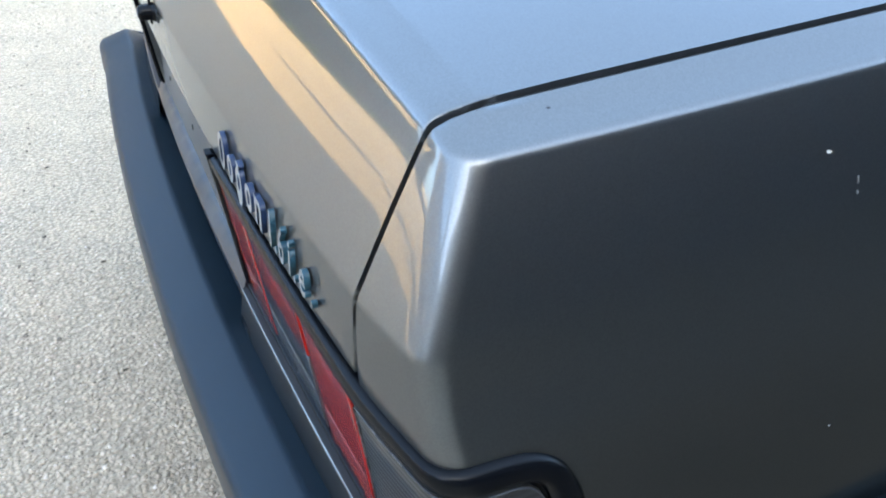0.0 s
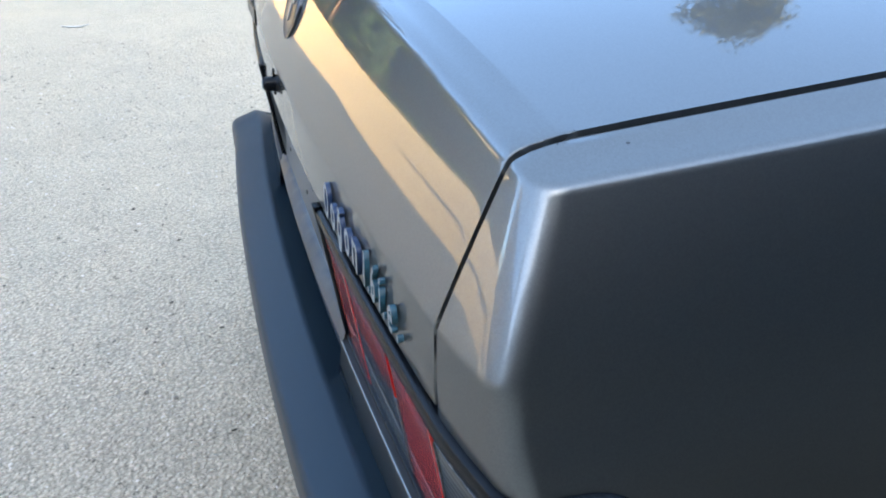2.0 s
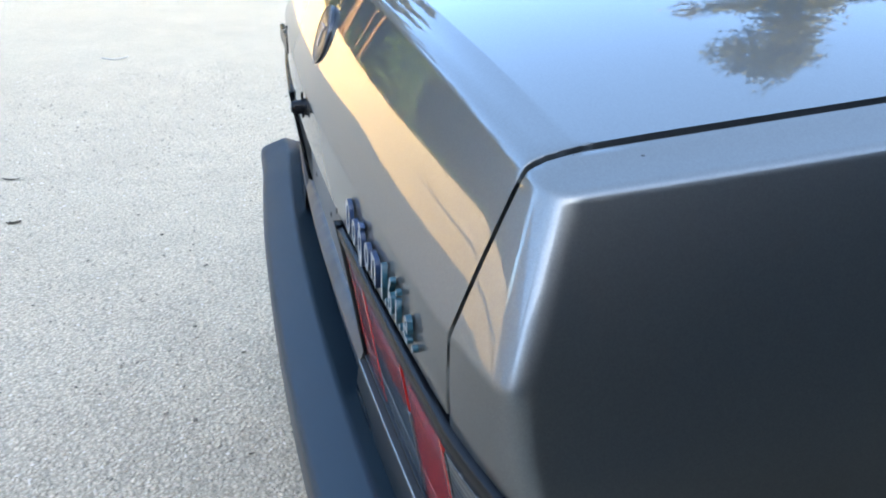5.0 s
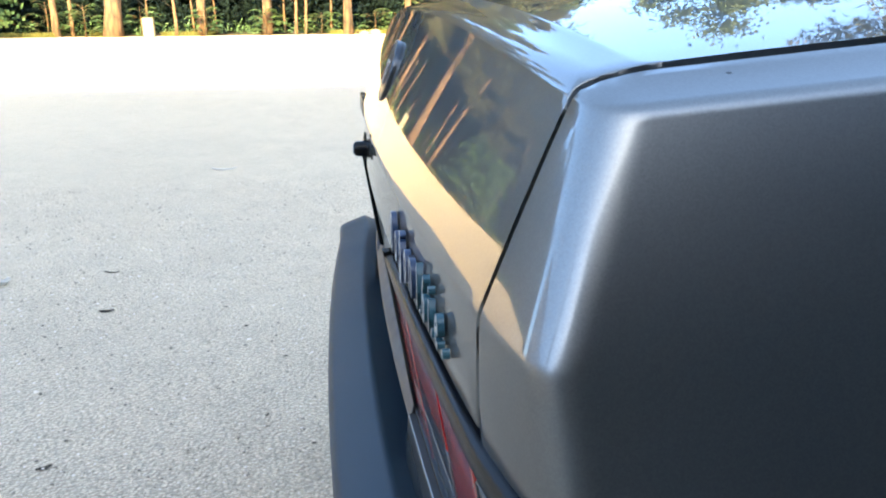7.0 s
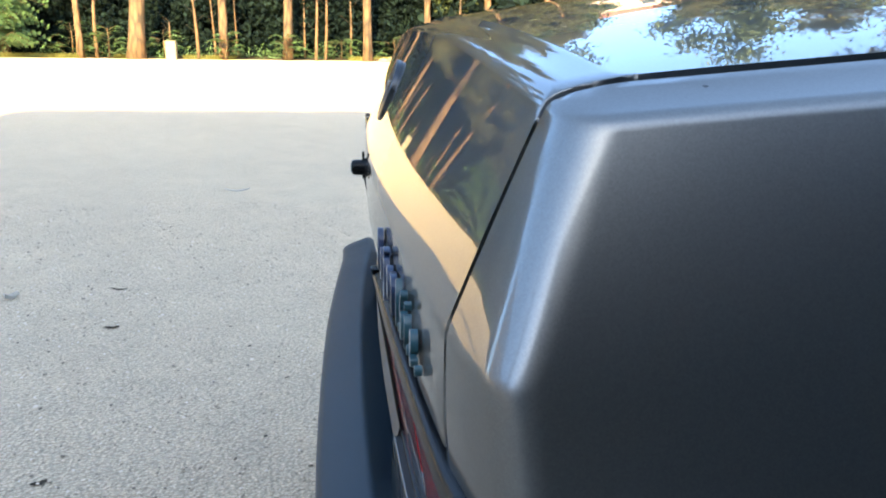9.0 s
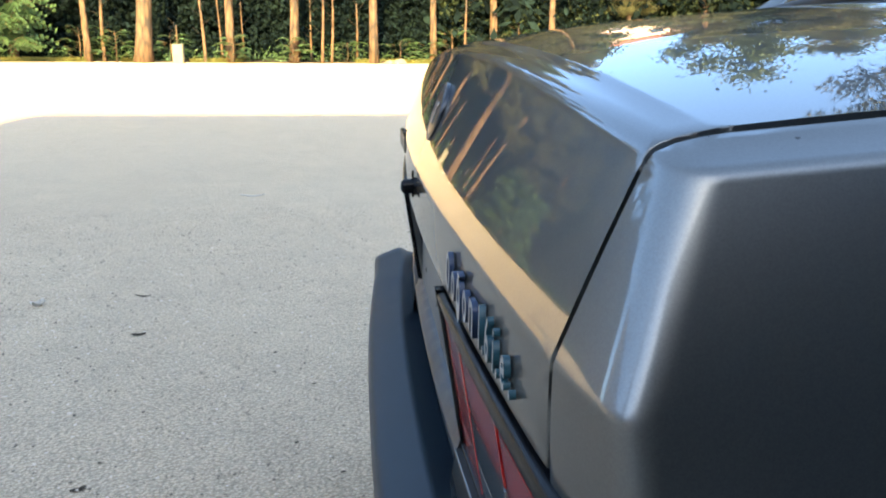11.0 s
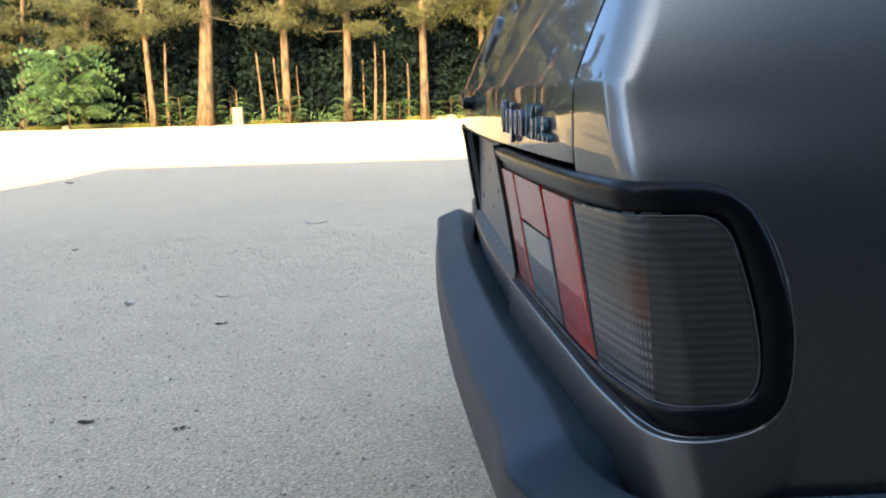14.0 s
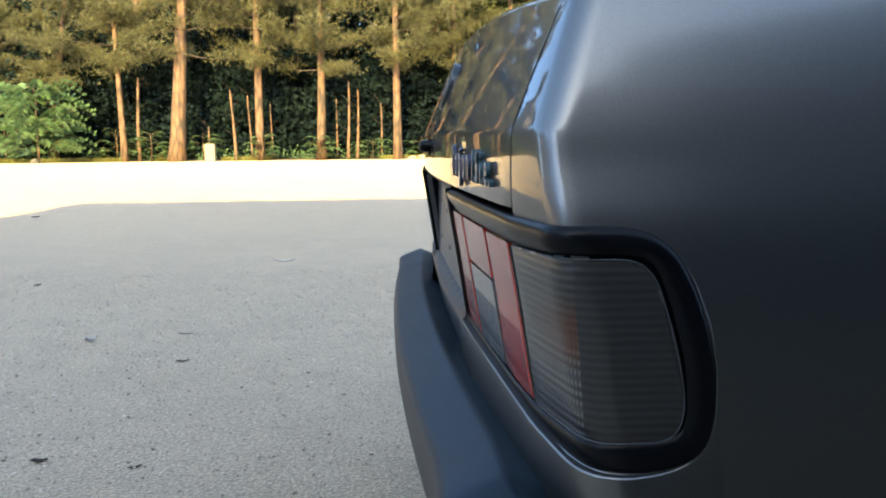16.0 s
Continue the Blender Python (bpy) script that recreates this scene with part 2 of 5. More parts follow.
PAINT = make_paint()
BUMPER = make_grained("bumper_plastic", (0.006, 0.015, 0.024), (0.010, 0.022, 0.033), 0.42, 1500.0, spec=0.25, strength=0.25)
BUMPER_LOW = make_grained("bumper_lower_plastic", (0.035, 0.031, 0.027), (0.06, 0.053, 0.045), 0.6, 1500.0)
TRIM = make_grained("lamp_frame_plastic", (0.002, 0.0026, 0.0036), (0.0045, 0.005, 0.0065), 0.24, 1300.0, spec=0.16)
RUBBER = make_grained("black_rubber", (0.010, 0.010, 0.011), (0.03, 0.03, 0.03), 0.6, 900.0)
DIRTY = make_grained("dusty_grey_metal", (0.06, 0.061, 0.062), (0.15, 0.147, 0.14), 0.42, 70.0, strength=0.25)
LEDGE = make_grained("dusty_blue_grey_metal", (0.018, 0.024, 0.030), (0.05, 0.058, 0.066), 0.38, 70.0, strength=0.25)
RED = make_lens("red_lens", (0.58, 0.024, 0.013), (0.34, 0.009, 0.006), 260.0, cross=True)
CLEAR = make_lens("clear_lens", (0.10, 0.11, 0.115), (0.045, 0.05, 0.053), 250.0)
SMOKED = make_smoked()
# pale grey that paints the highlight along the smoked lens's bevel
EDGE_GLINT = make_grained("lens_edge_glint_grey", (0.03, 0.032, 0.034), (0.07, 0.073, 0.076), 0.25, 300.0)
CHROME = material("worn_chrome", (0.06, 0.066, 0.075), 0.3, 1.0)[0]
LETTER = make_grained("letter_face", (0.20, 0.193, 0.184), (0.29, 0.28, 0.265), 0.4, 500.0)
BLUE_EDGE = make_grained("letter_blue_edge", (0.010, 0.024, 0.062), (0.018, 0.040, 0.09), 0.3, 500.0)
TEAL_EDGE = make_grained("letter_teal_edge", (0.016, 0.06, 0.082), (0.026, 0.085, 0.108), 0.3, 500.0)
NAVY = make_grained("emblem_field", (0.006, 0.010, 0.018), (0.012, 0.018, 0.03), 0.3, 500.0)
ASPHALT = make_asphalt()
BARK = make_bark()
NEEDLES = make_leaf("pine_needles", (0.016, 0.025, 0.013), (0.160, 0.156, 0.070))
# near-black on purpose: the woodland shade is put into this leaf colour
SHADE_LEAVES = make_leaf("shade_dark_leaves", (0.004, 0.009, 0.0115), (0.013, 0.026, 0.025), 0.9, 0.1)
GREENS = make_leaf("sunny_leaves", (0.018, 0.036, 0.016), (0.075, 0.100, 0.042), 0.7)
# a darker copy of the sunny leaves, with shade put into the colour
SHADE_GREENS = make_leaf("shade_toned_greens", (0.012, 0.022, 0.014), (0.045, 0.060, 0.034), 0.8, 0.2)
FRONDS = make_leaf("frond_leaves", (0.040, 0.092, 0.044), (0.110, 0.200, 0.088))
GRASS = make_leaf("verge_grass", (0.10, 0.12, 0.03), (0.24, 0.23, 0.08), 0.8)
DRY = make_grained("dry_leaf", (0.05, 0.035, 0.022), (0.10, 0.075, 0.05), 0.8, 200.0)
PALE = make_grained("pale_litter", (0.62, 0.57, 0.50), (0.75, 0.70, 0.63), 0.7, 200.0)
STONE = make_grained("pale_stone", (0.22, 0.20, 0.14), (0.30, 0.27, 0.20), 0.9, 40.0, depth=0.004)
STUCCO = make_grained("stucco", (0.42, 0.36, 0.30), (0.52, 0.45, 0.38), 0.9, 30.0, depth=0.004)
TAN = make_grained("tan_render", (0.20, 0.165, 0.125), (0.30, 0.25, 0.19), 0.9, 2.0, depth=0.004)
STUCCO_PINK = make_grained("pink_stucco", (0.52, 0.35, 0.29), (0.62, 0.44, 0.37), 0.9, 30.0, depth=0.004)
ROOF_TILE = make_grained("clay_roof", (0.30, 0.10, 0.06), (0.42, 0.17, 0.10), 0.85, 12.0, depth=0.01)
CONCRETE = make_grained("weathered_concrete", (0.06, 0.058, 0.055), (0.10, 0.097, 0.092), 0.9, 20.0, depth=0.004)
# walls of the added block, kept dark for the car side's reflection
DARK_WALL = make_grained("dark_block_wall", (0.018, 0.020, 0.023), (0.036, 0.039, 0.044), 0.8, 20.0, depth=0.004)
PANE = material("window_glass", (0.02, 0.025, 0.03), 0.05, 0.0, 1.0)[0]
TYRE = make_grained("tyre_rubber", (0.015, 0.015, 0.015), (0.04, 0.038, 0.035), 0.8, 200.0)
STEEL = material("wheel_steel", (0.45, 0.46, 0.47), 0.35, 0.9)[0]
LIMB = make_grained("dark_twig_bark", (0.035, 0.027, 0.02), (0.085, 0.062, 0.045), 0.9, 20.0, depth=0.01)
SOIL = make_grained("woodland_soil", (0.04, 0.032, 0.02), (0.085, 0.065, 0.042), 0.95, 20.0, depth=0.02)


# ---------------------------------------------------------------- mesh helpers
def mesh_of(name, verts, faces, mat, smooth=False):
    me = bpy.data.meshes.new(name)
    me.from_pydata(verts, [], faces)
    me.update()
    for m in mat if isinstance(mat, (list, tuple)) else (mat,):
        me.materials.append(m)
    if smooth:
        me.polygons.foreach_set("use_smooth", [True] * len(me.polygons))
    return me


def part(name, bm, mat, parent, label="", smooth=False):
    """Links a bmesh, or a finished mesh, as one object under a thing or a part."""
    if isinstance(bm, bmesh.types.BMesh):
        me = bpy.data.meshes.new(name)
        bm.to_mesh(me)
        bm.free()
        for m in mat if isinstance(mat, (list, tuple)) else (mat,):
            me.materials.append(m)
        if smooth:
            me.polygons.foreach_set("use_smooth", [True] * len(me.polygons))
    else:
        me = bm
    ob = new(name, me)
    if parent:
        ob.parent = parent
    return tagged(ob, label) if label else ob


def block(x0, x1, y0, y1, z0, z1, bevel=0.0, seg=2):
    bm = bmesh.new()
    bmesh.ops.create_cube(bm, size=1)
    bmesh.ops.transform(bm, verts=bm.verts, matrix=Matrix.Translation(((x0 + x1) / 2, (y0 + y1) / 2, (z0 + z1) / 2)) @ Matrix.Diagonal((x1 - x0, y1 - y0, z1 - z0, 1)))
    if bevel:
        bmesh.ops.bevel(bm, geom=bm.edges[:], offset=bevel, segments=seg, profile=0.5, affect="EDGES")
    return bm


def tube(points, radii, sides=10):
    """A tapered round bar through points."""
    verts, faces = [], []
    n = len(points)
    for i, (p, r) in enumerate(zip(points, radii)):
        d = (Vector(points[min(i + 1, n - 1)]) - Vector(points[max(i - 1, 0)])).normalized()
        a = d.orthogonal().normalized()
        if abs(d.z) > 0.8:
            a = (Vector((1, 0, 0)) - d * d.x).normalized()
        elif abs(d.z) < 0.75:
            a = (Vector((0, 0, 1)) - d * d.z).normalized()
        b = d.cross(a)
        for k in range(sides):
            t = 2 * math.pi * k / sides
            verts.append(tuple(Vector(p) + (a * math.cos(t) + b * math.sin(t)) * r))
    for i in range(n - 1):
        for k in range(sides):
            k2 = (k + 1) % sides
            faces.append((i * sides + k, i * sides + k2, (i + 1) * sides + k2, (i + 1) * sides + k))
    faces.append(tuple(range(sides))[::-1])
    faces.append(tuple((n - 1) * sides + k for k in range(sides)))
    return verts, faces


def lathe(profile, axis_origin, axis, sides=24):
    """A turned body: profile of (along, radius) round an axis."""
    o, d = Vector(axis_origin), Vector(axis).normalized()
    a = d.orthogonal().normalized()
    b = d.cross(a)
    verts, faces = [], []
    for along, r in profile:
        for k in range(sides):
            t = 2 * math.pi * k / sides
            verts.append(tuple(o + d * along + (a * math.cos(t) + b * math.sin(t)) * r))
    for i in range(len(profile) - 1):
        for k in range(sides):
            k2 = (k + 1) % sides
            faces.append((i * sides + k, i * sides + k2, (i + 1) * sides + k2, (i + 1) * sides + k))
    faces.append(tuple(range(sides))[::-1])
    faces.append(tuple((len(profile) - 1) * sides + k for k in range(sides)))
    return verts, faces


# ---------------------------------------------------------------- the ground
def make_ground():
    bm = bmesh.new()
    bmesh.ops.create_grid(bm, x_segments=8, y_segments=8, size=900)
    ob = part("ground", bm, ASPHALT, None)
    tagged(ob, "pale worn asphalt car park with exposed chippings", "ground", kind="structure")
    return ob


make_ground()


# ---------------------------------------------------------------- the car
WIDE, MID = 1.63, 0.815          # the car's width and its middle line


def bow(y):
    """How far the tail bulges rearwards; beyond the lid it sweeps forward into the corners."""
    sweep = max(0.0, 0.118 - min(y, WIDE - y)) / 0.075
    return -0.030 + 0.030 * ((y - MID) / 0.705) ** 2 + 0.0065 * sweep ** 1.5


def corner(rx, sy, r, t):
    """A place on the rounded rear corner, and its outward direction, t running from the side (0) to the tail (1)."""
    y0 = sy + r
    x0, d = rx + bow(y0), (bow(y0 + 0.001) - bow(y0 - 0.001)) / 0.002
    x1 = x0 - d * r
    u = 1.0 - t
    x = u * u * (x1 + r) + 2 * u * t * x1 + t * t * x0
    y = u * u * sy + 2 * u * t * sy + t * t * y0
    tx, ty = u * -r + t * (x0 - x1), t * r
    n = math.hypot(tx, ty)
    return x, y, -ty / n, tx / n


# levels of the shell from the sill to the top: height, rear x, side y, corner radius, share of the rising shoulder
CREASE_LOW, EDGE_Z = 0.8755, 0.9945
FINE = np.linspace(0.87, EDGE_Z, 600)
FOLD = np.clip((FINE - CREASE_LOW) / 0.008, 0.0, 1.0)
LEAN = FOLD * FOLD * (3 - 2 * FOLD) * (0.40 + np.where(FINE < 0.943, 0.33, 0.75) * (FINE - 0.943))
REAR = np.concatenate([[0.0], np.cumsum((LEAN[1:] + LEAN[:-1]) / 2) * (FINE[1] - FINE[0])])
LOW_Z = [0.3, 0.4, 0.5, 0.575, 0.6, 0.65, 0.7, 0.75, 0.79, 0.805, 0.825]
LOW_X = [0.11, 0.08, 0.055, 0.04, 0.034, 0.025, 0.017, 0.009, 0.003, 0.001, 0.0]
LOW_Y = [0.05, 0.022, 0.006, 0.001, 0.0]


def shell_level(z):
    """One level below the shoulder's edge: an upright tail to the crease, leaning and gently rounded above it."""
    h = z - 0.8
    x = float(np.interp(z, LOW_Z, LOW_X) if z < 0.87 else np.interp(z, FINE, REAR))
    y = float(np.interp(z, LOW_Z[:5], LOW_Y)) if z < 0.62 else (((((-4.5222) * h - 2.066) * h + 0.49228) * h + 0.78403) * h + 0.15059) * h + 0.0063049
    u = max(0.0, (z - 0.868) / 0.1265)
    share = u * (0.5075 + u * (1.5135 + u * (-1.1607 + u * 0.1397)))
    return z, x, y, float(np.interp(z, [0.8, 0.87, 0.9], [0.024, 0.022, 0.025])), share


LEVELS = [shell_level(z) for z in (LOW_Z + [0.845, 0.86, 0.87, 0.8755] + [0.8775, 0.8795, 0.8815, 0.8835, 0.888, 0.896, 0.906, 0.918, 0.93, 0.942, 0.954, 0.965, 0.974, 0.981, 0.9865, 0.991, EDGE_Z])]
# the tight shoulder edge and the flat above it: rise, inward at the rear, inward at the side
LEVELS += [(EDGE_Z + dz, LEVELS[-1][1] + dx, LEVELS[-1][2] + dy, 0.025, 1.0) for dz, dx, dy in
           ((0.0017, 0.0007, 0.0014), (0.003, 0.0012, 0.0031), (0.0041, 0.0016, 0.0054), (0.005, 0.0019, 0.0083), (0.0058, 0.0022, 0.0117), (0.0098, 0.0048, 0.0238), (0.0137, 0.0112, 0.0363), (0.016, 0.0212, 0.0427), (0.018, 0.0385, 0.0488))]
SLOPE, LID_END = 0.088, 0.66


def level_at(z):
    zs = [l[0] for l in LEVELS]
    return [float(np.interp(z, zs, [l[k] for l in LEVELS])) for k in range(1, 5)]


def rise(x, share):
    return share * SLOPE * min(max(x - 0.05, 0.0), LID_END + 0.15)


XS = [3.9, 3.3, 2.7, 2.1, 1.7, 1.35, 1.1, 0.9, 0.81, 0.74, 0.66, 0.58, 0.50, 0.42, 0.35, 0.29, 0.24, 0.20, 0.17, 0.145, 0.125]
YS = [0.085, 0.112, 0.14, 0.18, 0.24, 0.31, 0.39, 0.48, 0.58, 0.69]
ARC = 10


def crown_of(y):
    """How far the lid arches above its own edges, across the car."""
    return 0.040 * max(0.0, 1.0 - ((y - MID) / (MID - 0.114)) ** 2)


def plan(level):
    """The shell's outline at a level: from the front along the side, round the corner, across the tail."""
    z, rx, sy, r, share = level
    lean_in = 0.009 * float(np.interp(z, [0.80, 0.85, 1.004, 1.0084, 1.0105, 1.0125], [0.0, 1.0, 1.0, 0.85, 0.45, 0.0]))        # the shoulder draws in towards the tail

    def side(x):
        return sy + lean_in * max(0.0, 1.0 - x / 0.45) ** 2

    pts = [(x, side(x)) for x in XS]
    sy = side(rx + r)
    pts += [corner(rx, sy, r, k / ARC)[:2] for k in range(ARC + 1)]
    ys = [sy + r + (0.14 - sy - r) * k for k in (0.33, 0.66)] + YS[2:]
    pts += [(rx + bow(y), y) for y in ys]
    pts.append((rx + bow(MID), MID))
    pts += [(x, WIDE - y) for x, y in pts[-2::-1]]
    lift = min(max((z - 0.88) / 0.1145, 0.0), 1.0)          # the arch grows from the crease upwards, along the tail's lean
    return [(x + 0.41 * lift * crown_of(y), y, z + rise(x, share) + lift * crown_of(y)) for x, y in pts]


def make_shell():
    rows = [plan(l) for l in LEVELS]
    n = len(rows[0])
    verts = [v for row in rows for v in row]
    faces = [(i * n + k, (i + 1) * n + k, (i + 1) * n + k + 1, i * n + k + 1) for i in range(len(rows) - 1) for k in range(n - 1)]
    # the top, woven between the rims
    rim, base = rows[-1], (len(rows) - 1) * n
    mid_r = len(XS) + ARC // 2
    mid_l = n - 1 - mid_r
    side_n, back_n = mid_r + 1, mid_l - mid_r + 1
    grid = {}
    for a in range(side_n):
        for b in range(back_n):
            if a == 0:
                grid[a, b] = base + mid_r + b
            elif b == 0:
                grid[a, b] = base + mid_r - a
            elif b == back_n - 1:
                grid[a, b] = base + mid_l + a
            else:
                right, left, back = rim[mid_r - a], rim[mid_l + a], rim[mid_r + b]
                v = (right[0] - rim[mid_r][0]) / (rim[0][0] - rim[mid_r][0])
                w = (back[1] - rim[mid_r][1]) / (rim[mid_l][1] - rim[mid_r][1])
                y = right[1] + (left[1] - right[1]) * w
                x = right[0] + (back[0] - rim[mid_r][0]) * (1 - v)
                swell = min(1.0, max(0.0, (x + 0.03) / 0.36))
                crown = 0.016 * (1 - (2 * w - 1) ** 2) * swell * swell * (3 - 2 * swell)
                grid[a, b] = len(verts)
                verts.append((x, y, 1.0125 + rise(x, 1.0) + max(crown, 0) + crown_of(y)))
    for a in range(side_n - 1):
        for b in range(back_n - 1):
            faces.append((grid[a, b], grid[a, b + 1], grid[a + 1, b + 1], grid[a + 1, b]))
    return verts, faces


SHELL = make_shell()


def cut_shell(*planes):
    """The shell's part on the positive side of each plane (point, normal)."""
    bm = bmesh.new()
    vs = [bm.verts.new(v) for v in SHELL[0]]
    for f in SHELL[1]:
        bm.faces.new([vs[i] for i in f])
    for co, no in planes:
        bmesh.ops.bisect_plane(bm, geom=bm.verts[:] + bm.edges[:] + bm.faces[:], plane_co=co, plane_no=no, clear_inner=True)
    bmesh.ops.recalc_face_normals(bm, faces=bm.faces)
    bm.normal_update()
    if sum(f.normal.dot(f.calc_center_median() - Vector((2.0, MID, 0.5))) * f.calc_area() for f in bm.faces) < 0:
        bmesh.ops.reverse_faces(bm, faces=bm.faces[:])
    return bm


def thicken(bm, depth=0.012):
    """Turns the open edges of a panel inwards so that its gaps have depth."""
    bmesh.ops.remove_doubles(bm, verts=list({v for e in bm.edges if e.is_boundary for v in e.verts}), dist=0.0016)
    bm.normal_update()
    edges = [e for e in bm.edges if e.is_boundary]
    normal = {v: v.normal.copy() for e in edges for v in e.verts}
    got = bmesh.ops.extrude_edge_only(bm, edges=edges)["geom"]
    fresh = [g for g in got if isinstance(g, bmesh.types.BMVert)]
    for v in fresh:
        near = min(normal, key=lambda o: (o.co - v.co).length_squared)
        v.co -= normal[near] * depth
    rim = [e for e in edges if e.is_valid and len(e.link_faces) == 2]
    bmesh.ops.bevel(bm, geom=rim, offset=0.0011, segments=2, profile=0.5, affect="EDGES")
    return bm


def panel(name, parent, label, *planes, turn=0.010):
    bm = cut_shell(*planes)
    thicken(bm, turn)
    ob = part(name, bm, PAINT, parent, label, smooth=True)
    ob.data.set_sharp_from_angle(angle=radians(50))
    return ob


def on_shell(s, z, out=0.0):
    """A place on the right rear of the shell: s runs along the side (s > 0, x = s) and across the tail (s < 0, y = -s), round the corner between."""
    rx, sy, r, share = level_at(z)
    arc = math.pi / 2 * r
    x_side = corner(rx, sy, r, 0.0)[0]
    # s = 0 is the corner's middle
    if s >= arc / 2:
        x, y, nx, ny = x_side + (s - arc / 2), sy, 0.0, -1.0
    elif s <= -arc / 2:
        y = sy + r + (-s - arc / 2)
        d = (bow(y + 0.001) - bow(y - 0.001)) / 0.002
        n = math.hypot(1.0, d)
        x, nx, ny = rx + bow(y), -1.0 / n, d / n
    else:
        x, y, nx, ny = corner(rx, sy, r, 0.5 - s / arc)
    return Vector((x + nx * out, y + ny * out, z))


R_LOW = 0.024
ARC_HALF = math.pi / 4 * R_LOW


def s_of_y(y):
    """The run s for a place y across the tail."""
    return -(y - R_LOW + ARC_HALF)


def s_of_x(x, z=0.7):
    rx, sy, r, share = level_at(z)
    return x - corner(rx, sy, r, 0.0)[0] + ARC_HALF


def sheet(outline, out, thick, mirror=False, step=0.008):
    """A curved plate on the shell: outline of (s, z) corners, its face at out, its rim going back by thick."""
    pts = []
    for (s0, z0), (s1, z1) in zip(outline, outline[1:] + outline[:1]):
        k = max(1, int(math.hypot(s1 - s0, z1 - z0) / step))
        pts += [(s0 + (s1 - s0) * i / k, z0 + (z1 - z0) * i / k) for i in range(k)]
    bm = bmesh.new()
    flat = [bm.verts.new((s, z, 0)) for s, z in pts]
    bm.faces.new(flat)
    lo, hi = min(p[0] for p in pts), max(p[0] for p in pts)
    cuts = int((hi - lo) / step)
    for i in range(1, cuts):
        bmesh.ops.bisect_plane(bm, geom=bm.verts[:] + bm.edges[:] + bm.faces[:], plane_co=(lo + (hi - lo) * i / cuts, 0, 0), plane_no=(1, 0, 0))
    lz, hz = min(p[1] for p in pts), max(p[1] for p in pts)
    for i in range(1, 6):
        bmesh.ops.bisect_plane(bm, geom=bm.verts[:] + bm.edges[:] + bm.faces[:], plane_co=(0, lz + (hz - lz) * i / 6, 0), plane_no=(0, 1, 0))
    edges = [e for e in bm.edges if e.is_boundary]
    got = bmesh.ops.extrude_edge_only(bm, edges=edges)["geom"]
    back = {g for g in got if isinstance(g, bmesh.types.BMVert)}
    inner = [v for v in bm.verts if v not in back and any(e.other_vert(v) in back for e in v.link_edges)]
    place = {v: on_shell(v.co.x, v.co.y, out - (thick if v in back else 0.0)) for v in bm.verts}
    for v, p in place.items():
        v.co = p
    if mirror:
        for v in bm.verts:
            v.co.y = WIDE - v.co.y
    bmesh.ops.recalc_face_normals(bm, faces=bm.faces)
    rim = [e for e in bm.edges if e.verts[0] in inner and e.verts[1] in inner and len(e.link_faces) == 2 and e.calc_face_angle(0) > 0.9]
    if rim:
        bmesh.ops.bevel(bm, geom=rim, offset=min(0.0016, thick * 0.4), segments=2, profile=0.5, affect="EDGES")
    return bm


car = new("car")
tagged(car, "grey metallic saloon car parked on asphalt, seen at its tail", "car")
SEAM, LID_Z, GAP = 0.114, 0.806, 0.0028

lid = panel("trunk_lid", car, "closed grey metallic lid reflecting trees and sky", ((0, SEAM + GAP, 0), (0, 1, 0)), ((0, WIDE - SEAM - GAP, 0), (0, -1, 0)), ((0, 0, LID_Z + 0.002), (0, 0, 1)), ((LID_END, 0, 0), (-1, 0, 0)), turn=0.014)
for v in lid.data.vertices:                   # the closed lid stands a little proud of the wings
    if v.co.z > 0.98:
        v.co.z += 0.0015 * min(max((v.co.x - 0.05) / 0.10, 0.0), 1.0)
wings = [panel("quarter_panel", car, "", ((0, SEAM - GAP, 0), (0, -1, 0))), panel("quarter_panel", car, "", ((0, WIDE - SEAM + GAP, 0), (0, 1, 0)))]
for wing in wings:                            # and the wings' inner edges are rolled down towards the gap
    for v in wing.data.vertices:
        if v.co.z > 1.0 and v.co.x < LID_END and min(abs(v.co.y - SEAM), abs(v.co.y - WIDE + SEAM)) < 0.004:
            v.co.z -= 0.0004
panel("tail_panel", car, "", ((0, SEAM - GAP, 0), (0, 1, 0)), ((0, 0.515, 0), (0, -1, 0)), ((0, 0, LID_Z - 0.012), (0, 0, -1)))
panel("tail_panel", car, "", ((0, WIDE - 0.515, 0), (0, 1, 0)), ((0, WIDE - SEAM + GAP, 0), (0, -1, 0)), ((0, 0, LID_Z - 0.012), (0, 0, -1)))
panel("valance", car, "", ((0, 0.515, 0), (0, 1, 0)), ((0, WIDE - 0.515, 0), (0, -1, 0)), ((0, 0, 0.598), (0, 0, -1)))
panel("bonnet_and_scuttle", car, "", ((0, SEAM - GAP, 0), (0, 1, 0)), ((0, WIDE - SEAM + GAP, 0), (0, -1, 0)), ((LID_END + 0.006, 0, 0), (1, 0, 0)))


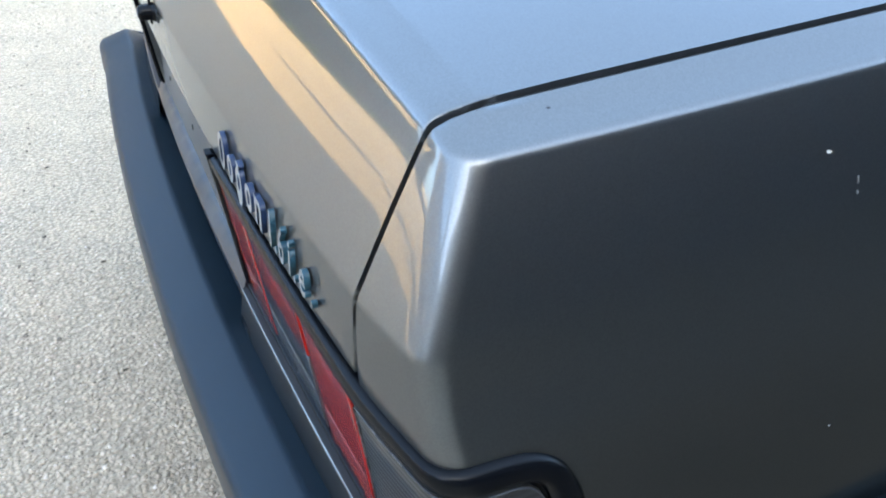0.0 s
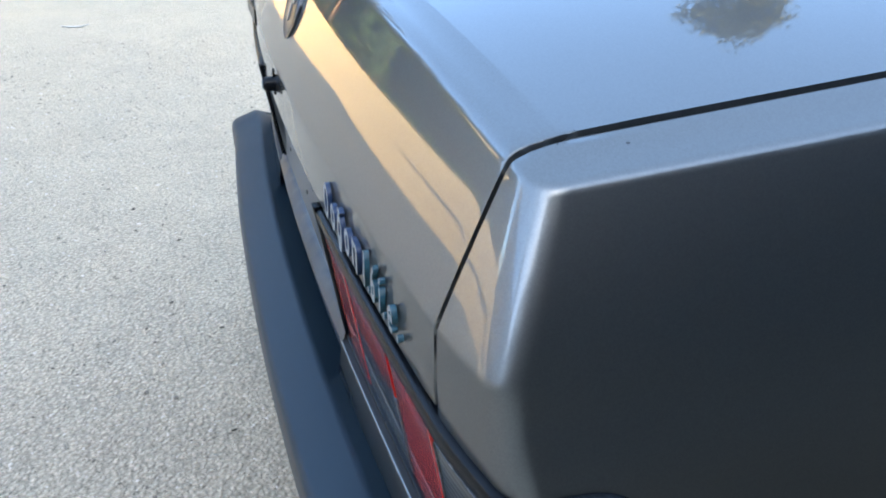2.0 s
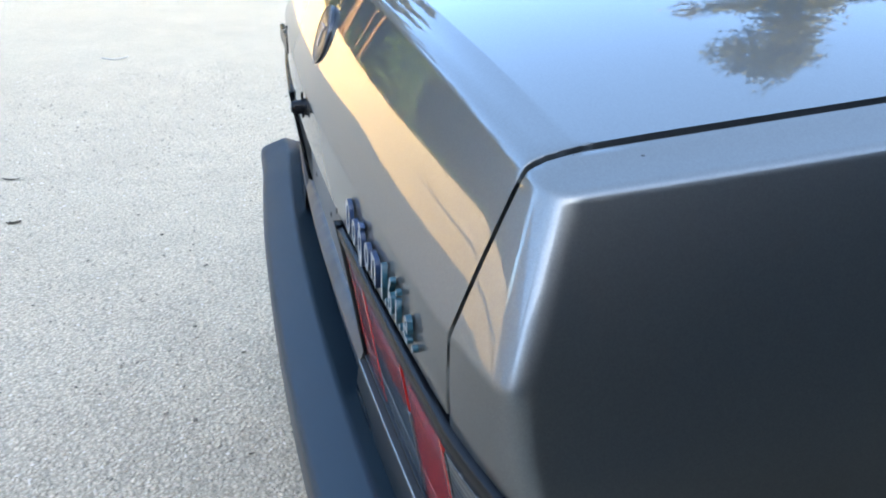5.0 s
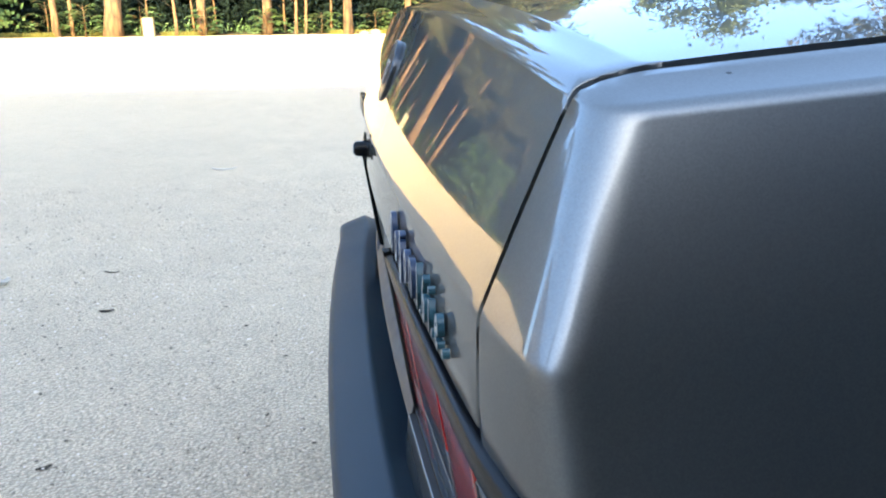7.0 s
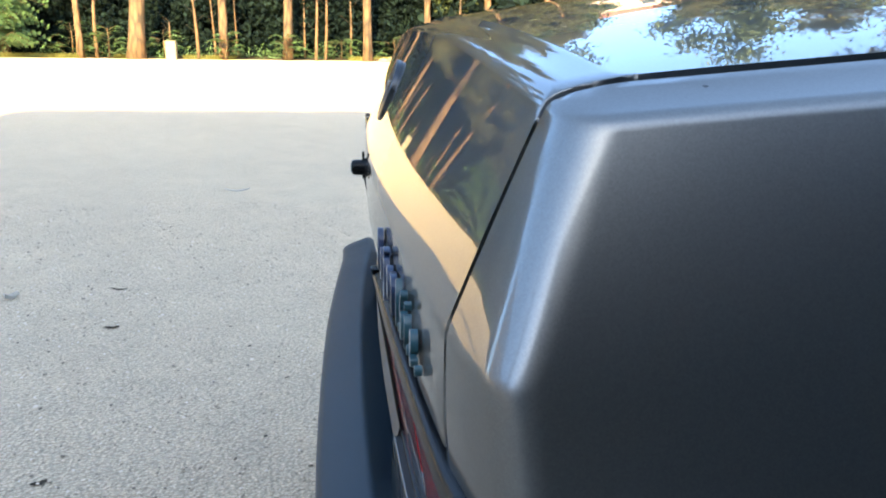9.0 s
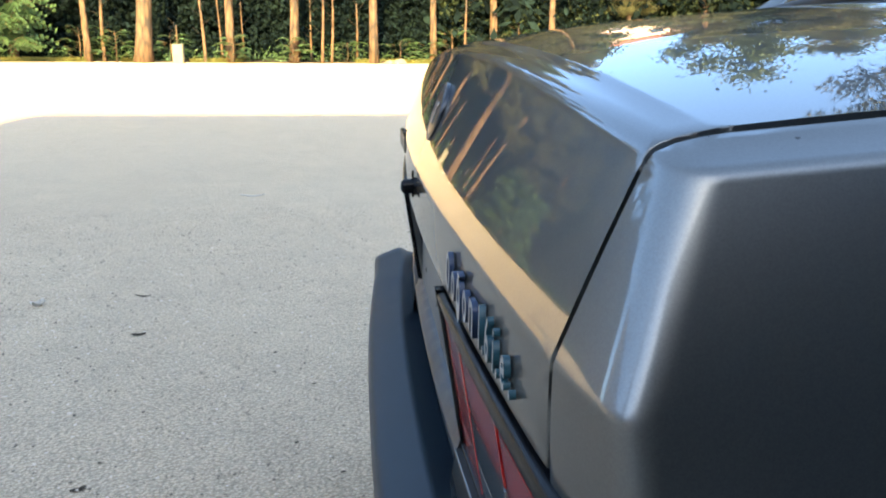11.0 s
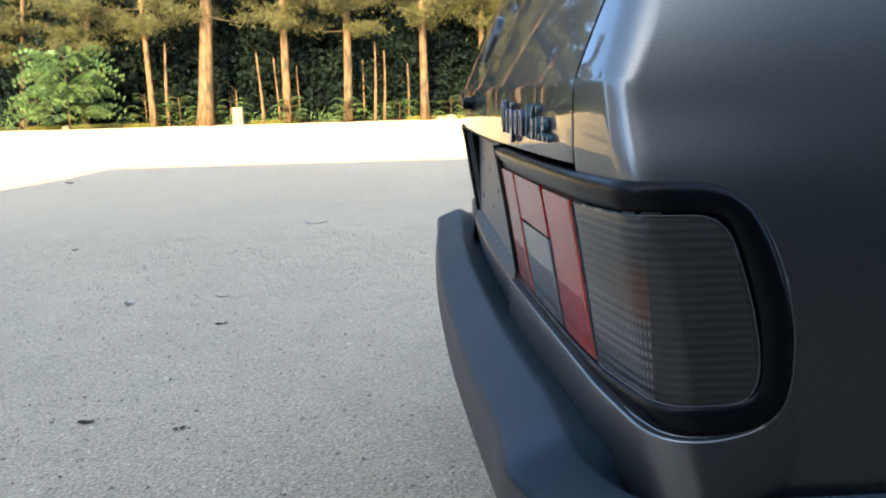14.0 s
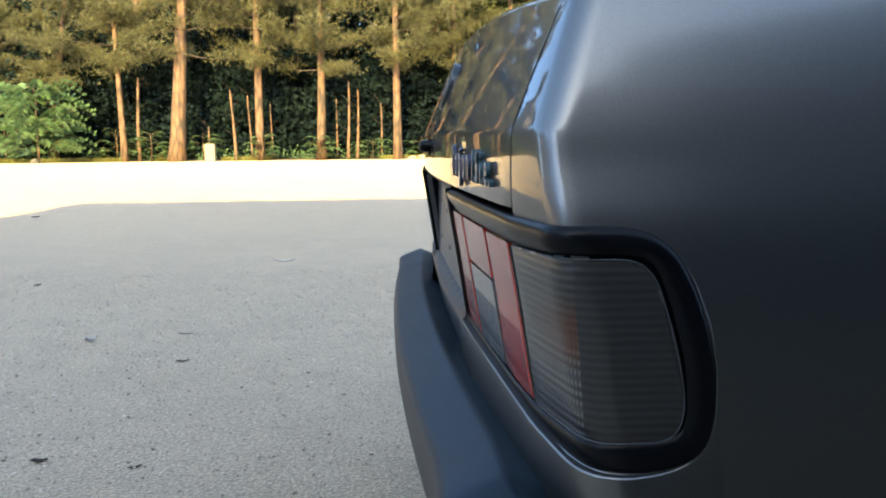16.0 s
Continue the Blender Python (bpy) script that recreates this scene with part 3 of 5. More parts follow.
def gap_strip(side):
    """The rubber seal that shows in the gap beside the lid."""
    verts, faces = [], []
    path = []
    for l in LEVELS[8:]:
        z, rx, sy, r, share = l
        path.append((rx + bow(SEAM), z))
    for x in [0.09, 0.13, 0.2, 0.3, 0.42, 0.55, LID_END]:
        path.append((x, 1.0150 + rise(x, 1.0)))
    for i, (x, z) in enumerate(path):
        j, k = max(i - 1, 0), min(i + 1, len(path) - 1)
        d = Vector((path[k][0] - path[j][0], 0, path[k][1] - path[j][1])).normalized()
        nrm = Vector((d.z, 0, -d.x))
        for dy, deep in ((-0.0060, 0.011), (-0.0035, 0.006), (0.0035, 0.006), (0.0060, 0.011)):
            p = Vector((x, 0, z)) + nrm * deep
            y = SEAM + dy
            verts.append((p.x, y if side == 0 else WIDE - y, p.z))
    for i in range(len(path) - 1):
        for k in range(3):
            faces.append((i * 4 + k, i * 4 + k + 1, i * 4 + k + 5, i * 4 + k + 4))
    return mesh_of("lid_seal", verts, faces, RUBBER, True)


for side in (0, 1):
    part("lid_seal", gap_strip(side), None, car, "black rubber seal")

def paint_chip(place, normal, size, tall, mat, label):
    """A small flake of another colour in the paint."""
    n = Vector(normal).normalized()
    a = Vector((1, 0, 0)) - n * n.x
    a.normalize()
    b = n.cross(a)
    ring = [(math.cos(t) * size * (0.8 + 0.3 * math.sin(3 * t + size * 9000)), math.sin(t) * tall) for t in np.linspace(0, 2 * math.pi, 9)[:-1]]
    verts = [tuple(Vector(place) + a * u + b * v - n * 0.002) for u, v in ring] + [tuple(Vector(place) + (a * u + b * v) * 0.8 + n * 0.0003) for u, v in ring]
    faces = [tuple(range(8, 16))] + [(k, (k + 1) % 8, 8 + (k + 1) % 8, 8 + k) for k in range(8)]
    part("paint_chip", mesh_of("paint_chip", verts, faces, mat), None, wings[0], label)


for place, normal, size, tall, mat, label in (((0.343, 0.97), 1, 0.0022, 0.0013, PALE, "white stone chip in the paint"), ((0.376, 0.945), 1, 0.0007, 0.0036, DIRTY, "fine pale scratch in the paint"),
                                              ((0.377, 0.935), 1, 0.0016, 0.0020, DIRTY, "fine pale scratch in the paint"), ((0.408, 0.706), 1, 0.0014, 0.0013, PALE, "white stone chip in the paint")):
    x, z = place
    base = z - rise(x, level_at(z)[3])
    paint_chip((x, level_at(base)[1] + 0.009 * min(max((base - 0.80) / 0.05, 0.0), 1.0) * max(0.0, 1.0 - x / 0.45) ** 2, z), (0, -0.94, 0.34 if z > 0.8 else 0.0), size, tall, mat, label)
paint_chip((0.128, 0.0985, 1.0128), (-0.09, -0.34, 0.94), 0.0022, 0.0014, RUBBER, "dark speck on the paint")

# the lamp clusters that wrap round the corners
S_IN = s_of_y(0.503)
SIDE = [(0.06, 0.594, 0.026), (0.09, 0.592, 0.028), (0.118, 0.594, 0.028), (0.139, 0.602, 0.027), (0.151, 0.616, 0.026), (0.156, 0.640, 0.027), (0.155, 0.680, 0.028), (0.148, 0.715, 0.029), (0.135, 0.752, 0.027),
        (0.121, 0.779, 0.025), (0.103, 0.794, 0.0235), (0.082, 0.8005, 0.024), (0.055, 0.802, 0.024), (0.03, 0.802, 0.024)]
# the frame's outer edge: run, height, breadth of the frame there
FRAME_OUT = [(S_IN, 0.801, 0.012), (S_IN, 0.70, 0.012), (S_IN, 0.616, 0.006), (s_of_y(0.35), 0.613, 0.006), (s_of_y(0.2), 0.609, 0.006), (s_of_y(0.12), 0.605, 0.010), (s_of_y(0.06), 0.600, 0.017)]
FRAME_OUT += [(s_of_x(x, z), z, w) for x, z, w in SIDE] + [(s_of_y(y), 0.802, 0.026) for y in (0.06, 0.12, 0.2, 0.3, 0.4)]
LENS_TOP, LENS_LOW = 0.773, 0.622


def lens(y0, y1, z0, z1):
    return [(s_of_y(y0), z0), (s_of_y(y1), z0 - 0.002), (s_of_y(y1), z1), (s_of_y(y0), z1)]


CORNER = [(0.05, 0.6195), (0.108, 0.6195), (0.119, 0.6235), (0.126, 0.635), (0.1275, 0.652), (0.1255, 0.672), (0.1165, 0.712), (0.104, 0.752), (0.0985, 0.763), (0.090, 0.771), (0.080, 0.7745), (0.04, 0.7755)]
CELLS = [("inner_red_lens", RED, lens(0.487, 0.396, LENS_LOW, LENS_TOP + 0.001), "translucent red lamp lens"),
         ("upper_red_lens", RED, lens(0.388, 0.243, 0.721, LENS_TOP + 0.001), "translucent red lamp lens"),
         ("reversing_lens", CLEAR, lens(0.388, 0.243, LENS_LOW - 0.001, 0.716), "colourless ribbed reversing lens"),
         ("brake_lens", RED, lens(0.233, 0.128, LENS_LOW - 0.003, LENS_TOP), "tall translucent red lamp lens"),
         ("indicator_lens", SMOKED, [(s_of_y(0.117), LENS_LOW - 0.004)] + [(s_of_x(x, z), z) for x, z in CORNER] + [(s_of_y(0.117), LENS_TOP)], "smoked ribbed lens that wraps round the corner")]


def fine_run(points, step=0.004, closed=False):
    """Even steps along a run of points with any number of values each."""
    pts = points + points[:1] if closed else points
    out = []
    for a, b in zip(pts, pts[1:]):
        k = max(1, int(math.hypot(b[0] - a[0], b[1] - a[1]) / step))
        out += [tuple(u + (v - u) * i / k for u, v in zip(a, b)) for i in range(k)]
    return out if closed else out + [pts[-1]]


def relax(points, rounds, closed=True):
    p = np.array(points)
    for _ in range(rounds):
        q = (np.roll(p, 1, 0) + 2 * p + np.roll(p, -1, 0)) / 4
        if not closed:
            q[0], q[-1] = p[0], p[-1]
        p = q
    return [tuple(float(v) for v in r) for r in p]


def make_lamp(mirror):
    def put(s, z, out):
        q = on_shell(s, z, out)
        return (q.x, WIDE - q.y if mirror else q.y, q.z)
    # the frame: a broad rounded moulding round the lenses
    ring = relax(fine_run(FRAME_OUT, closed=True), 6)
    n, prof = len(ring), ((0.0, -0.006), (0.0, 0.0020), (0.05, 0.0048), (0.14, 0.0068), (0.30, 0.0080), (0.62, 0.0080), (0.80, 0.0070), (0.93, 0.0052), (1.0, 0.0030), (1.0, -0.002))
    inward = []
    for i in range(n):
        ds, dz = ring[(i + 2) % n][0] - ring[i - 2][0], ring[(i + 2) % n][1] - ring[i - 2][1]
        l = math.hypot(ds, dz) + 1e-9
        inward.append((-dz / l, ds / l))
    inward = relax(inward, 10)
    verts = [put(s + a * w * u, z + b * w * u, out) for (s, z, w), (a, b) in zip(ring, inward) for u, out in prof]
    m = len(prof)
    faces = [(i * m + k, i * m + k + 1, ((i + 1) % n) * m + k + 1, ((i + 1) % n) * m + k) for i in range(n) for k in range(m - 1)]
    bm = bmesh.new()
    vs = [bm.verts.new(v) for v in verts]
    for f in faces:
        bm.faces.new([vs[i] for i in f])
    bmesh.ops.recalc_face_normals(bm, faces=bm.faces)
    frame_ob = part("tail_lamp", bm, TRIM, car, "wrap-round lamp cluster in a broad black plastic frame", smooth=True)
    frame_ob.data.set_sharp_from_angle(angle=radians(50))
    inner = [(s + a * w * 0.9, z + b * w * 0.9) for (s, z, w), (a, b) in zip(ring[::2], inward[::2])]
    part("lamp_housing", sheet(inner, 0.0012, 0.008, mirror, 0.02), TRIM, frame_ob, "black housing behind the lenses")
    for name, mat, outline, label in CELLS:
        ob = part(name, sheet(outline, 0.0046, 0.004, mirror), mat, frame_ob, label, smooth=True)
        ob.data.set_sharp_from_angle(angle=radians(40))
    # a thin grey tube drawn as the bevel's highlight
    bead = relax(fine_run(CELLS[-1][2], 0.004, True), 3)
    v, f = tube([put(s, z, 0.0050) for s, z in bead + bead[:1]], [0.0009] * (len(bead) + 1), 6)
    part("lens_bead", mesh_of("lens_bead", v, f, EDGE_GLINT, True), None, frame_ob, "thin grey bead standing in for the highlight on the smoked lens edge")
    # the painted strip below the lamp, flush with the side where it runs forward
    low = relax(fine_run([p[:2] for p in FRAME_OUT[2:13]], 0.006), 4, False)
    lip_v = []
    for s, z in low:
        x_run = (s - s_of_x(0.03, z)) / 0.13
        t = min(max(x_run, 0.0), 1.0)
        fade = 1.0 - t * t * (3 - 2 * t)
        for dz, out in ((0.000, -0.001), (-0.0012, 0.0014 + 0.0136 * fade), (-0.0019, 0.0020 + 0.0143 * fade), (-0.0034, 0.0022 + 0.0147 * fade), (-0.016, 0.0016 + 0.0178 * fade), (-0.058, 0.0008 + 0.0320 * fade), (-0.072, -0.0015 + 0.031 * fade)):
            lip_v.append(put(s, z + dz, out))
    lip_f = [(i * 7 + k, i * 7 + k + 1, i * 7 + k + 8, i * 7 + k + 7) for i in range(len(low) - 1) for k in range(1, 6)]
    # the ledge's top is blacked out by an added strip, against sky reflections
    cover_f = [(i * 7, i * 7 + 1, i * 7 + 8, i * 7 + 7) for i in range(len(low) - 1)]
    part("ledge_cover", mesh_of("ledge_cover", lip_v, cover_f, RUBBER, True), None, frame_ob, "black strip added over the ledge under the lamp")
    part("lamp_ledge", mesh_of("lamp_ledge", lip_v, lip_f, PAINT, True), None, frame_ob, "painted strip below the lamp")
    # thin bright edge of the opening, round the foot and up the side
    run = relax(fine_run([p[:2] for p in FRAME_OUT[6:17]], 0.004), 4, False)
    pts = []
    for i, (s, z) in enumerate(run):
        a, b = run[max(i - 1, 0)], run[min(i + 1, len(run) - 1)]
        ds, dz = b[0] - a[0], b[1] - a[1]
        l = math.hypot(ds, dz)
        t = min(max((s - s_of_x(0.03, z)) / 0.10, 0.0), 1.0)
        pts.append(put(s + dz / l * 0.0010, z - ds / l * 0.0010, 0.0016 + 0.008 * (1 - t) ** 2))
    v, f = tube(pts, [0.0015 * min(1.0, (len(pts) - 1 - i) / 14 + 0.02, i / 5 + 0.1) for i in range(len(pts))], 8)
    part("lamp_surround", mesh_of("lamp_surround", v, f, PAINT, True), None, frame_ob, "bright edge of the painted lamp opening")


make_lamp(False)
make_lamp(True)


# the number plate recess
def recess():
    y0, y1 = 0.515, WIDE - 0.515
    bm = block(0.004, 0.010, y0 - 0.01, y1 + 0.01, 0.600, 0.815)
    back = part("plate_panel", bm, DIRTY, car, "bare dusty grey panel with bolt holes, number plate missing")
    back.matrix_basis = Matrix.Translation((0, 0, 0))
    for y, z in ((0.838, 0.673), (0.764, 0.710), (0.60, 0.672), (0.60, 0.745), (1.03, 0.672), (1.03, 0.745), (0.90, 0.735)):
        v, f = lathe([(0, 0.0042), (0.0012, 0.0042), (0.0016, 0.0025)], (0.0042, y, z), (-1, 0, 0), 12)
        part("bolt_hole", mesh_of("bolt_hole", v, f, RUBBER), None, back, "dark bolt hole")
    # ledge along the foot of the recess, with stamped knocks
    verts, faces = [], []
    n = 60
    for i in range(n + 1):
        y = y0 - 0.014 + (y1 - y0 + 0.028) * i / n
        knock = 0.0013 * math.sin(i * 1.9) * math.sin(i * 0.7)
        def fx(z):
            return level_at(z)[0] + bow(y) - 0.0165
        f = fx(0.612)
        for x, z in ((0.006, 0.632 + knock), (0.000 + 0.3 * f, 0.627 + knock), (f + 0.004, 0.6165), (fx(0.6145) + 0.0008, 0.6145), (fx(0.610), 0.610), (fx(0.555), 0.555), (fx(0.54) + 0.006, 0.540)):
            verts.append((x, y, z))
    for i in range(n):
        for k in range(6):
            faces.append((i * 7 + k, i * 7 + k + 1, i * 7 + k + 8, i * 7 + k + 7))
    part("plate_ledge", mesh_of("plate_ledge", verts, faces, LEDGE, True), None, car, "dusty pressed ledge below the plate recess")
    for y, d in ((y0, 1), (y1, -1)):
        bm = block(0.0, 1.0, min(y, y - d * 0.014), max(y, y - d * 0.014), 0.628, 0.803)
        for v in bm.verts:
            front = level_at(v.co.z)[0] + bow(y) - (0.0085 if v.co.z > 0.7 else 0.004)
            v.co.x = 0.03 if v.co.x > 0.5 else front
        part("recess_cheek", bm, TRIM, car, "black plastic side of the plate recess")
    part("recess_roof", block(-0.022, 0.02, y0, y1, 0.800, 0.806, 0.001), RUBBER, car)


recess()


# bumper: one moulded bar that wraps round both corners
def make_bumper():
    prof = [(0.065, 0.535), (0.052, 0.545), (0.030, 0.5555), (-0.003, 0.5700), (-0.0085, 0.5722), (-0.0140, 0.5712), (-0.059, 0.5530), (-0.0650, 0.5485), (-0.0678, 0.542), (-0.0688, 0.530), (-0.0680, 0.488), (-0.065, 0.470), (-0.055, 0.460), (0.02, 0.45), (0.065, 0.47)]
    path = []                       # place of the line x=0 of the profile, and its outward direction
    for x in (0.75, 0.55, 0.38, 0.27, 0.20, 0.15):
        path.append((x, -0.002, 0.0, -1.0))
    cx, cy, rr = 0.058, 0.062, 0.064
    for k in range(0, 10):
        a = math.pi / 2 * k / 9
        path.append((cx - rr * math.sin(a), cy - rr * math.cos(a), -math.sin(a), -math.cos(a)))
    for y in (0.10, 0.15, 0.22, 0.30, 0.40, 0.5, 0.6, 0.7):
        path.append((-0.008 + bow(y) * 0.8 + 0.012 * max(0.0, 0.55 - y), y, -1.0, 0.0))
    path = path[:16] + [(p[0] if p[1] > 0.13 else -0.006, *p[1:]) for p in path[16:]]
    path.append((-0.008 + bow(MID) * 0.8, MID, -1.0, 0.0))
    path += [(x, WIDE - y, nx, -ny) for x, y, nx, ny in path[-2::-1]]
    verts, faces, m = [], [], len(prof)
    for x, y, nx, ny in path:
        side = abs(ny)
        for px, pz in prof:
            out = -px * (1.0 - 0.60 * side ** 1.5)
            verts.append((x + nx * out, y + ny * out, pz - 0.036 * side ** 1.5))
    kinds = []
    for i in range(len(path) - 1):
        for k in range(m):
            k2 = (k + 1) % m
            faces.append((i * m + k, i * m + k2, (i + 1) * m + k2, (i + 1) * m + k))
            kinds.append(1 if 8 <= k <= 12 else 0)
    faces += [tuple(range(m))[::-1], tuple((len(path) - 1) * m + k for k in range(m))]
    me = mesh_of("bumper", verts, faces, [BUMPER, BUMPER_LOW], True)
    me.polygons.foreach_set("material_index", kinds + [0, 0])
    me.set_sharp_from_angle(angle=radians(45))
    return part("bumper", me, None, car, "thick blue-grey plastic bumper with a dusty lower edge")


make_bumper()


# key lock with its flap, in the middle of the lid
def make_lock():
    o = Vector((bow(MID) + 0.004, MID, 0.858))
    v, f = lathe([(-0.002, 0.0135), (0.003, 0.0138), (0.005, 0.013), (0.007, 0.0108), (0.019, 0.0104), (0.022, 0.0098), (0.024, 0.008)], o, (-1, 0, 0), 28)
    lock = part("lock", mesh_of("lock", v, f, TRIM, True), None, car, "black round lock barrel with a flap")
    lock.data.set_sharp_from_angle(angle=radians(40))
    part("lock_flap", block(o.x - 0.010, o.x - 0.0065, MID - 0.003, MID + 0.003, 0.842, 0.880, 0.0012), TRIM, lock)
    v, f = lathe([(0.0, 0.0068), (0.001, 0.0068), (0.0015, 0.005)], o + Vector((-0.024, 0, 0)), (-1, 0, 0), 20)
    part("key_plate", mesh_of("key_plate", v, f, CHROME, True), None, lock, "worn metal key plate")


make_lock()


# oval emblem above it, leaning with the lid
def make_emblem():
    z0, lean = 0.962, math.atan2(0.0402 - 0.0016, 0.989 - 0.879)
    x0 = bow(MID) + float(np.interp(z0, [l[0] for l in LEVELS], [l[1] for l in LEVELS]))
    m = Matrix.Translation((x0, MID, z0)) @ Matrix.Rotation(lean, 4, "Y") @ Matrix.Rotation(radians(-90), 4, "Y")
    a, b = 0.046, 0.040                  # half width across the car, half height
    def oval(ra, rb, x0, x1, name, mat, parent, label, hole=None):
        verts, faces, n = [], [], 48
        rings = [(1.0, x0), (1.0, x1 - 0.001), (0.985, x1)]
        if hole:
            rings += [(hole + 0.012, x1), (hole, x1 - 0.001), (hole, x0)]
        else:
            rings += [(0.6, x1 + 0.0006), (0.02, x1 + 0.001)]
        for s, h in rings:
            for k in range(n):
                t = 2 * math.pi * k / n
                verts.append(tuple(m @ Vector((rb * s * math.sin(t), ra * s * math.cos(t), h))))
        for i in range(len(rings) - 1):
            for k in range(n):
                k2 = (k + 1) % n
                faces.append((i * n + k, i * n + k2, (i + 1) * n + k2, (i + 1) * n + k))
        return part(name, mesh_of(name, verts, faces, mat, True), None, parent, label)
    field = oval(a, b, -0.002, 0.0035, "emblem", NAVY, car, "dark oval emblem with a bright rim")
    oval(a + 0.002, b + 0.002, -0.002, 0.0042, "emblem_rim", CHROME, field, "thin dull metal rim", hole=0.93)
    for y0, y1, x0, x1 in ((-0.018, 0.018, 0.008, 0.013), (-0.004, 0.004, -0.018, 0.006)):
        bm = block(x0, x1, y0, y1, 0.004, 0.0062, 0.0006)
        bmesh.ops.transform(bm, matrix=m, verts=bm.verts)
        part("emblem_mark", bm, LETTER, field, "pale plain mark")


make_emblem()


# raised letters on the lid: plain shapes for the name, then the engine's size
def letter_plate(outline, holes, thick):
    """An extruded plate in the y-z plane with a pale face and coloured edges."""
    cu = bpy.data.curves.new("letter", "CURVE")
    cu.dimensions, cu.fill_mode, cu.extrude = "2D", "BOTH", thick / 2
    for loop in [outline] + holes:
        sp = cu.splines.new("POLY")
        sp.points.add(len(loop) - 1)
        for p, (u, v) in zip(sp.points, loop):
            p.co = (u, v, 0, 1)
        sp.use_cyclic_u = True
    return cu


def to_letter_mesh(cu, name, place, edge_mat):
    tmp = bpy.data.objects.new("tmp", cu)
    scene.collection.objects.link(tmp)
    dg = bpy.context.evaluated_depsgraph_get()
    me = bpy.data.meshes.new_from_object(tmp.evaluated_get(dg))
    bpy.data.objects.remove(tmp)
    bpy.data.curves.remove(cu)
    me.name = name
    me.materials.clear()
    me.materials.append(LETTER)
    me.materials.append(edge_mat)
    for p in me.polygons:
        p.material_index = 0 if abs(p.normal.z) > 0.5 else 1
    me.transform(place)
    return me


def ellipse(cx, cy, a, b, n=20, t0=0.0, t1=2 * math.pi):
    return [(cx + a * math.cos(t0 + (t1 - t0) * k / n), cy + b * math.sin(t0 + (t1 - t0) * k / n)) for k in range(n)]


def make_badge():
    base_z, thick = 0.8245, 0.0052
    badge = new("badge")
    badge.parent = car
    tagged(badge, "raised pale letters with blue and teal edges")
    def place(y):
        # letters read from behind the car: their u runs towards smaller y
        return Matrix(((0, 0, -1, bow(y) - 0.0030), (-1, 0, 0, y), (0, 1, 0, base_z), (0, 0, 0, 1)))
    c, x = 0.040, 0.029                # tall and low letter heights
    tall_ring = (ellipse(0.0115, c / 2, 0.0118, c / 2, 24), [ellipse(0.0115, c / 2, 0.0056, c / 2 - 0.0062, 24)])
    ring = (ellipse(0.010, x / 2, 0.0105, x / 2), [ellipse(0.010, x / 2, 0.0045, x / 2 - 0.0062)])
    hung_ring = (ellipse(0.010, x / 2 - 0.004, 0.0105, x / 2 + 0.0065), [ellipse(0.010, x / 2, 0.0045, x / 2 - 0.0062)])
    arch = ([(0, 0), (0.006, 0), (0.006, 0.0215), (0.0085, 0.0235), (0.012, 0.0235), (0.0142, 0.0205), (0.0142, 0), (0.0202, 0), (0.0202, 0.022), (0.0165, x), (0.0062, x), (0, x)], [])
    dash = (ellipse(0.010, 0.034, 0.0065, 0.0028, 12), [])
    for y, (outline, holes) in ((0.440, tall_ring), (0.409, ring), (0.380, hung_ring), (0.380, dash), (0.350, ring), (0.3215, arch)):
        me = to_letter_mesh(letter_plate(outline, holes, thick), "name_shape", place(y) @ Matrix.Diagonal((1.15, 1.0, 1.0, 1.0)), BLUE_EDGE)
        part("name_shape", me, None, badge, "pale raised shape with blue edges")
    y = 0.2865
    for ch, step in (("1", 0.018), (".", 0.0095), ("6", 0.0265), ("i", 0.011), (".", 0.014), ("e", 0.0245), (".", 0.01)):
        cu = bpy.data.curves.new("letter", "FONT")
        cu.body, cu.size, cu.extrude, cu.offset = ch, 0.052, thick / 2, 0.0006
        cu.resolution_u = 4
        me = to_letter_mesh(cu, "character", place(y) @ Matrix.Diagonal((0.70, 1.0, 1.0, 1.0)), TEAL_EDGE)
        part("character", me, None, badge, "pale raised character with teal edges")
        y -= step * 0.87 + 0.0016


make_badge()
bm = block(bow(1.30) - 0.006, bow(1.30) + 0.004, 1.235, 1.385, 0.845, 0.878, 0.003)
part("left_badge", bm, TRIM, car, "small black raised badge")


# the rest of the car: cabin, glass, wheels, sills
def loft(rows, mat, name, label=""):
    n = len(rows[0])
    verts = [v for r in rows for v in r]
    faces = [(i * n + k, (i + 1) * n + k, (i + 1) * n + k + 1, i * n + k + 1) for i in range(len(rows) - 1) for k in range(n - 1)]
    bm = bmesh.new()
    vs = [bm.verts.new(v) for v in verts]
    for f in faces:
        bm.faces.new([vs[i] for i in f])
    bmesh.ops.recalc_face_normals(bm, faces=bm.faces)
    return part(name, bm, mat, car, label, smooth=True)


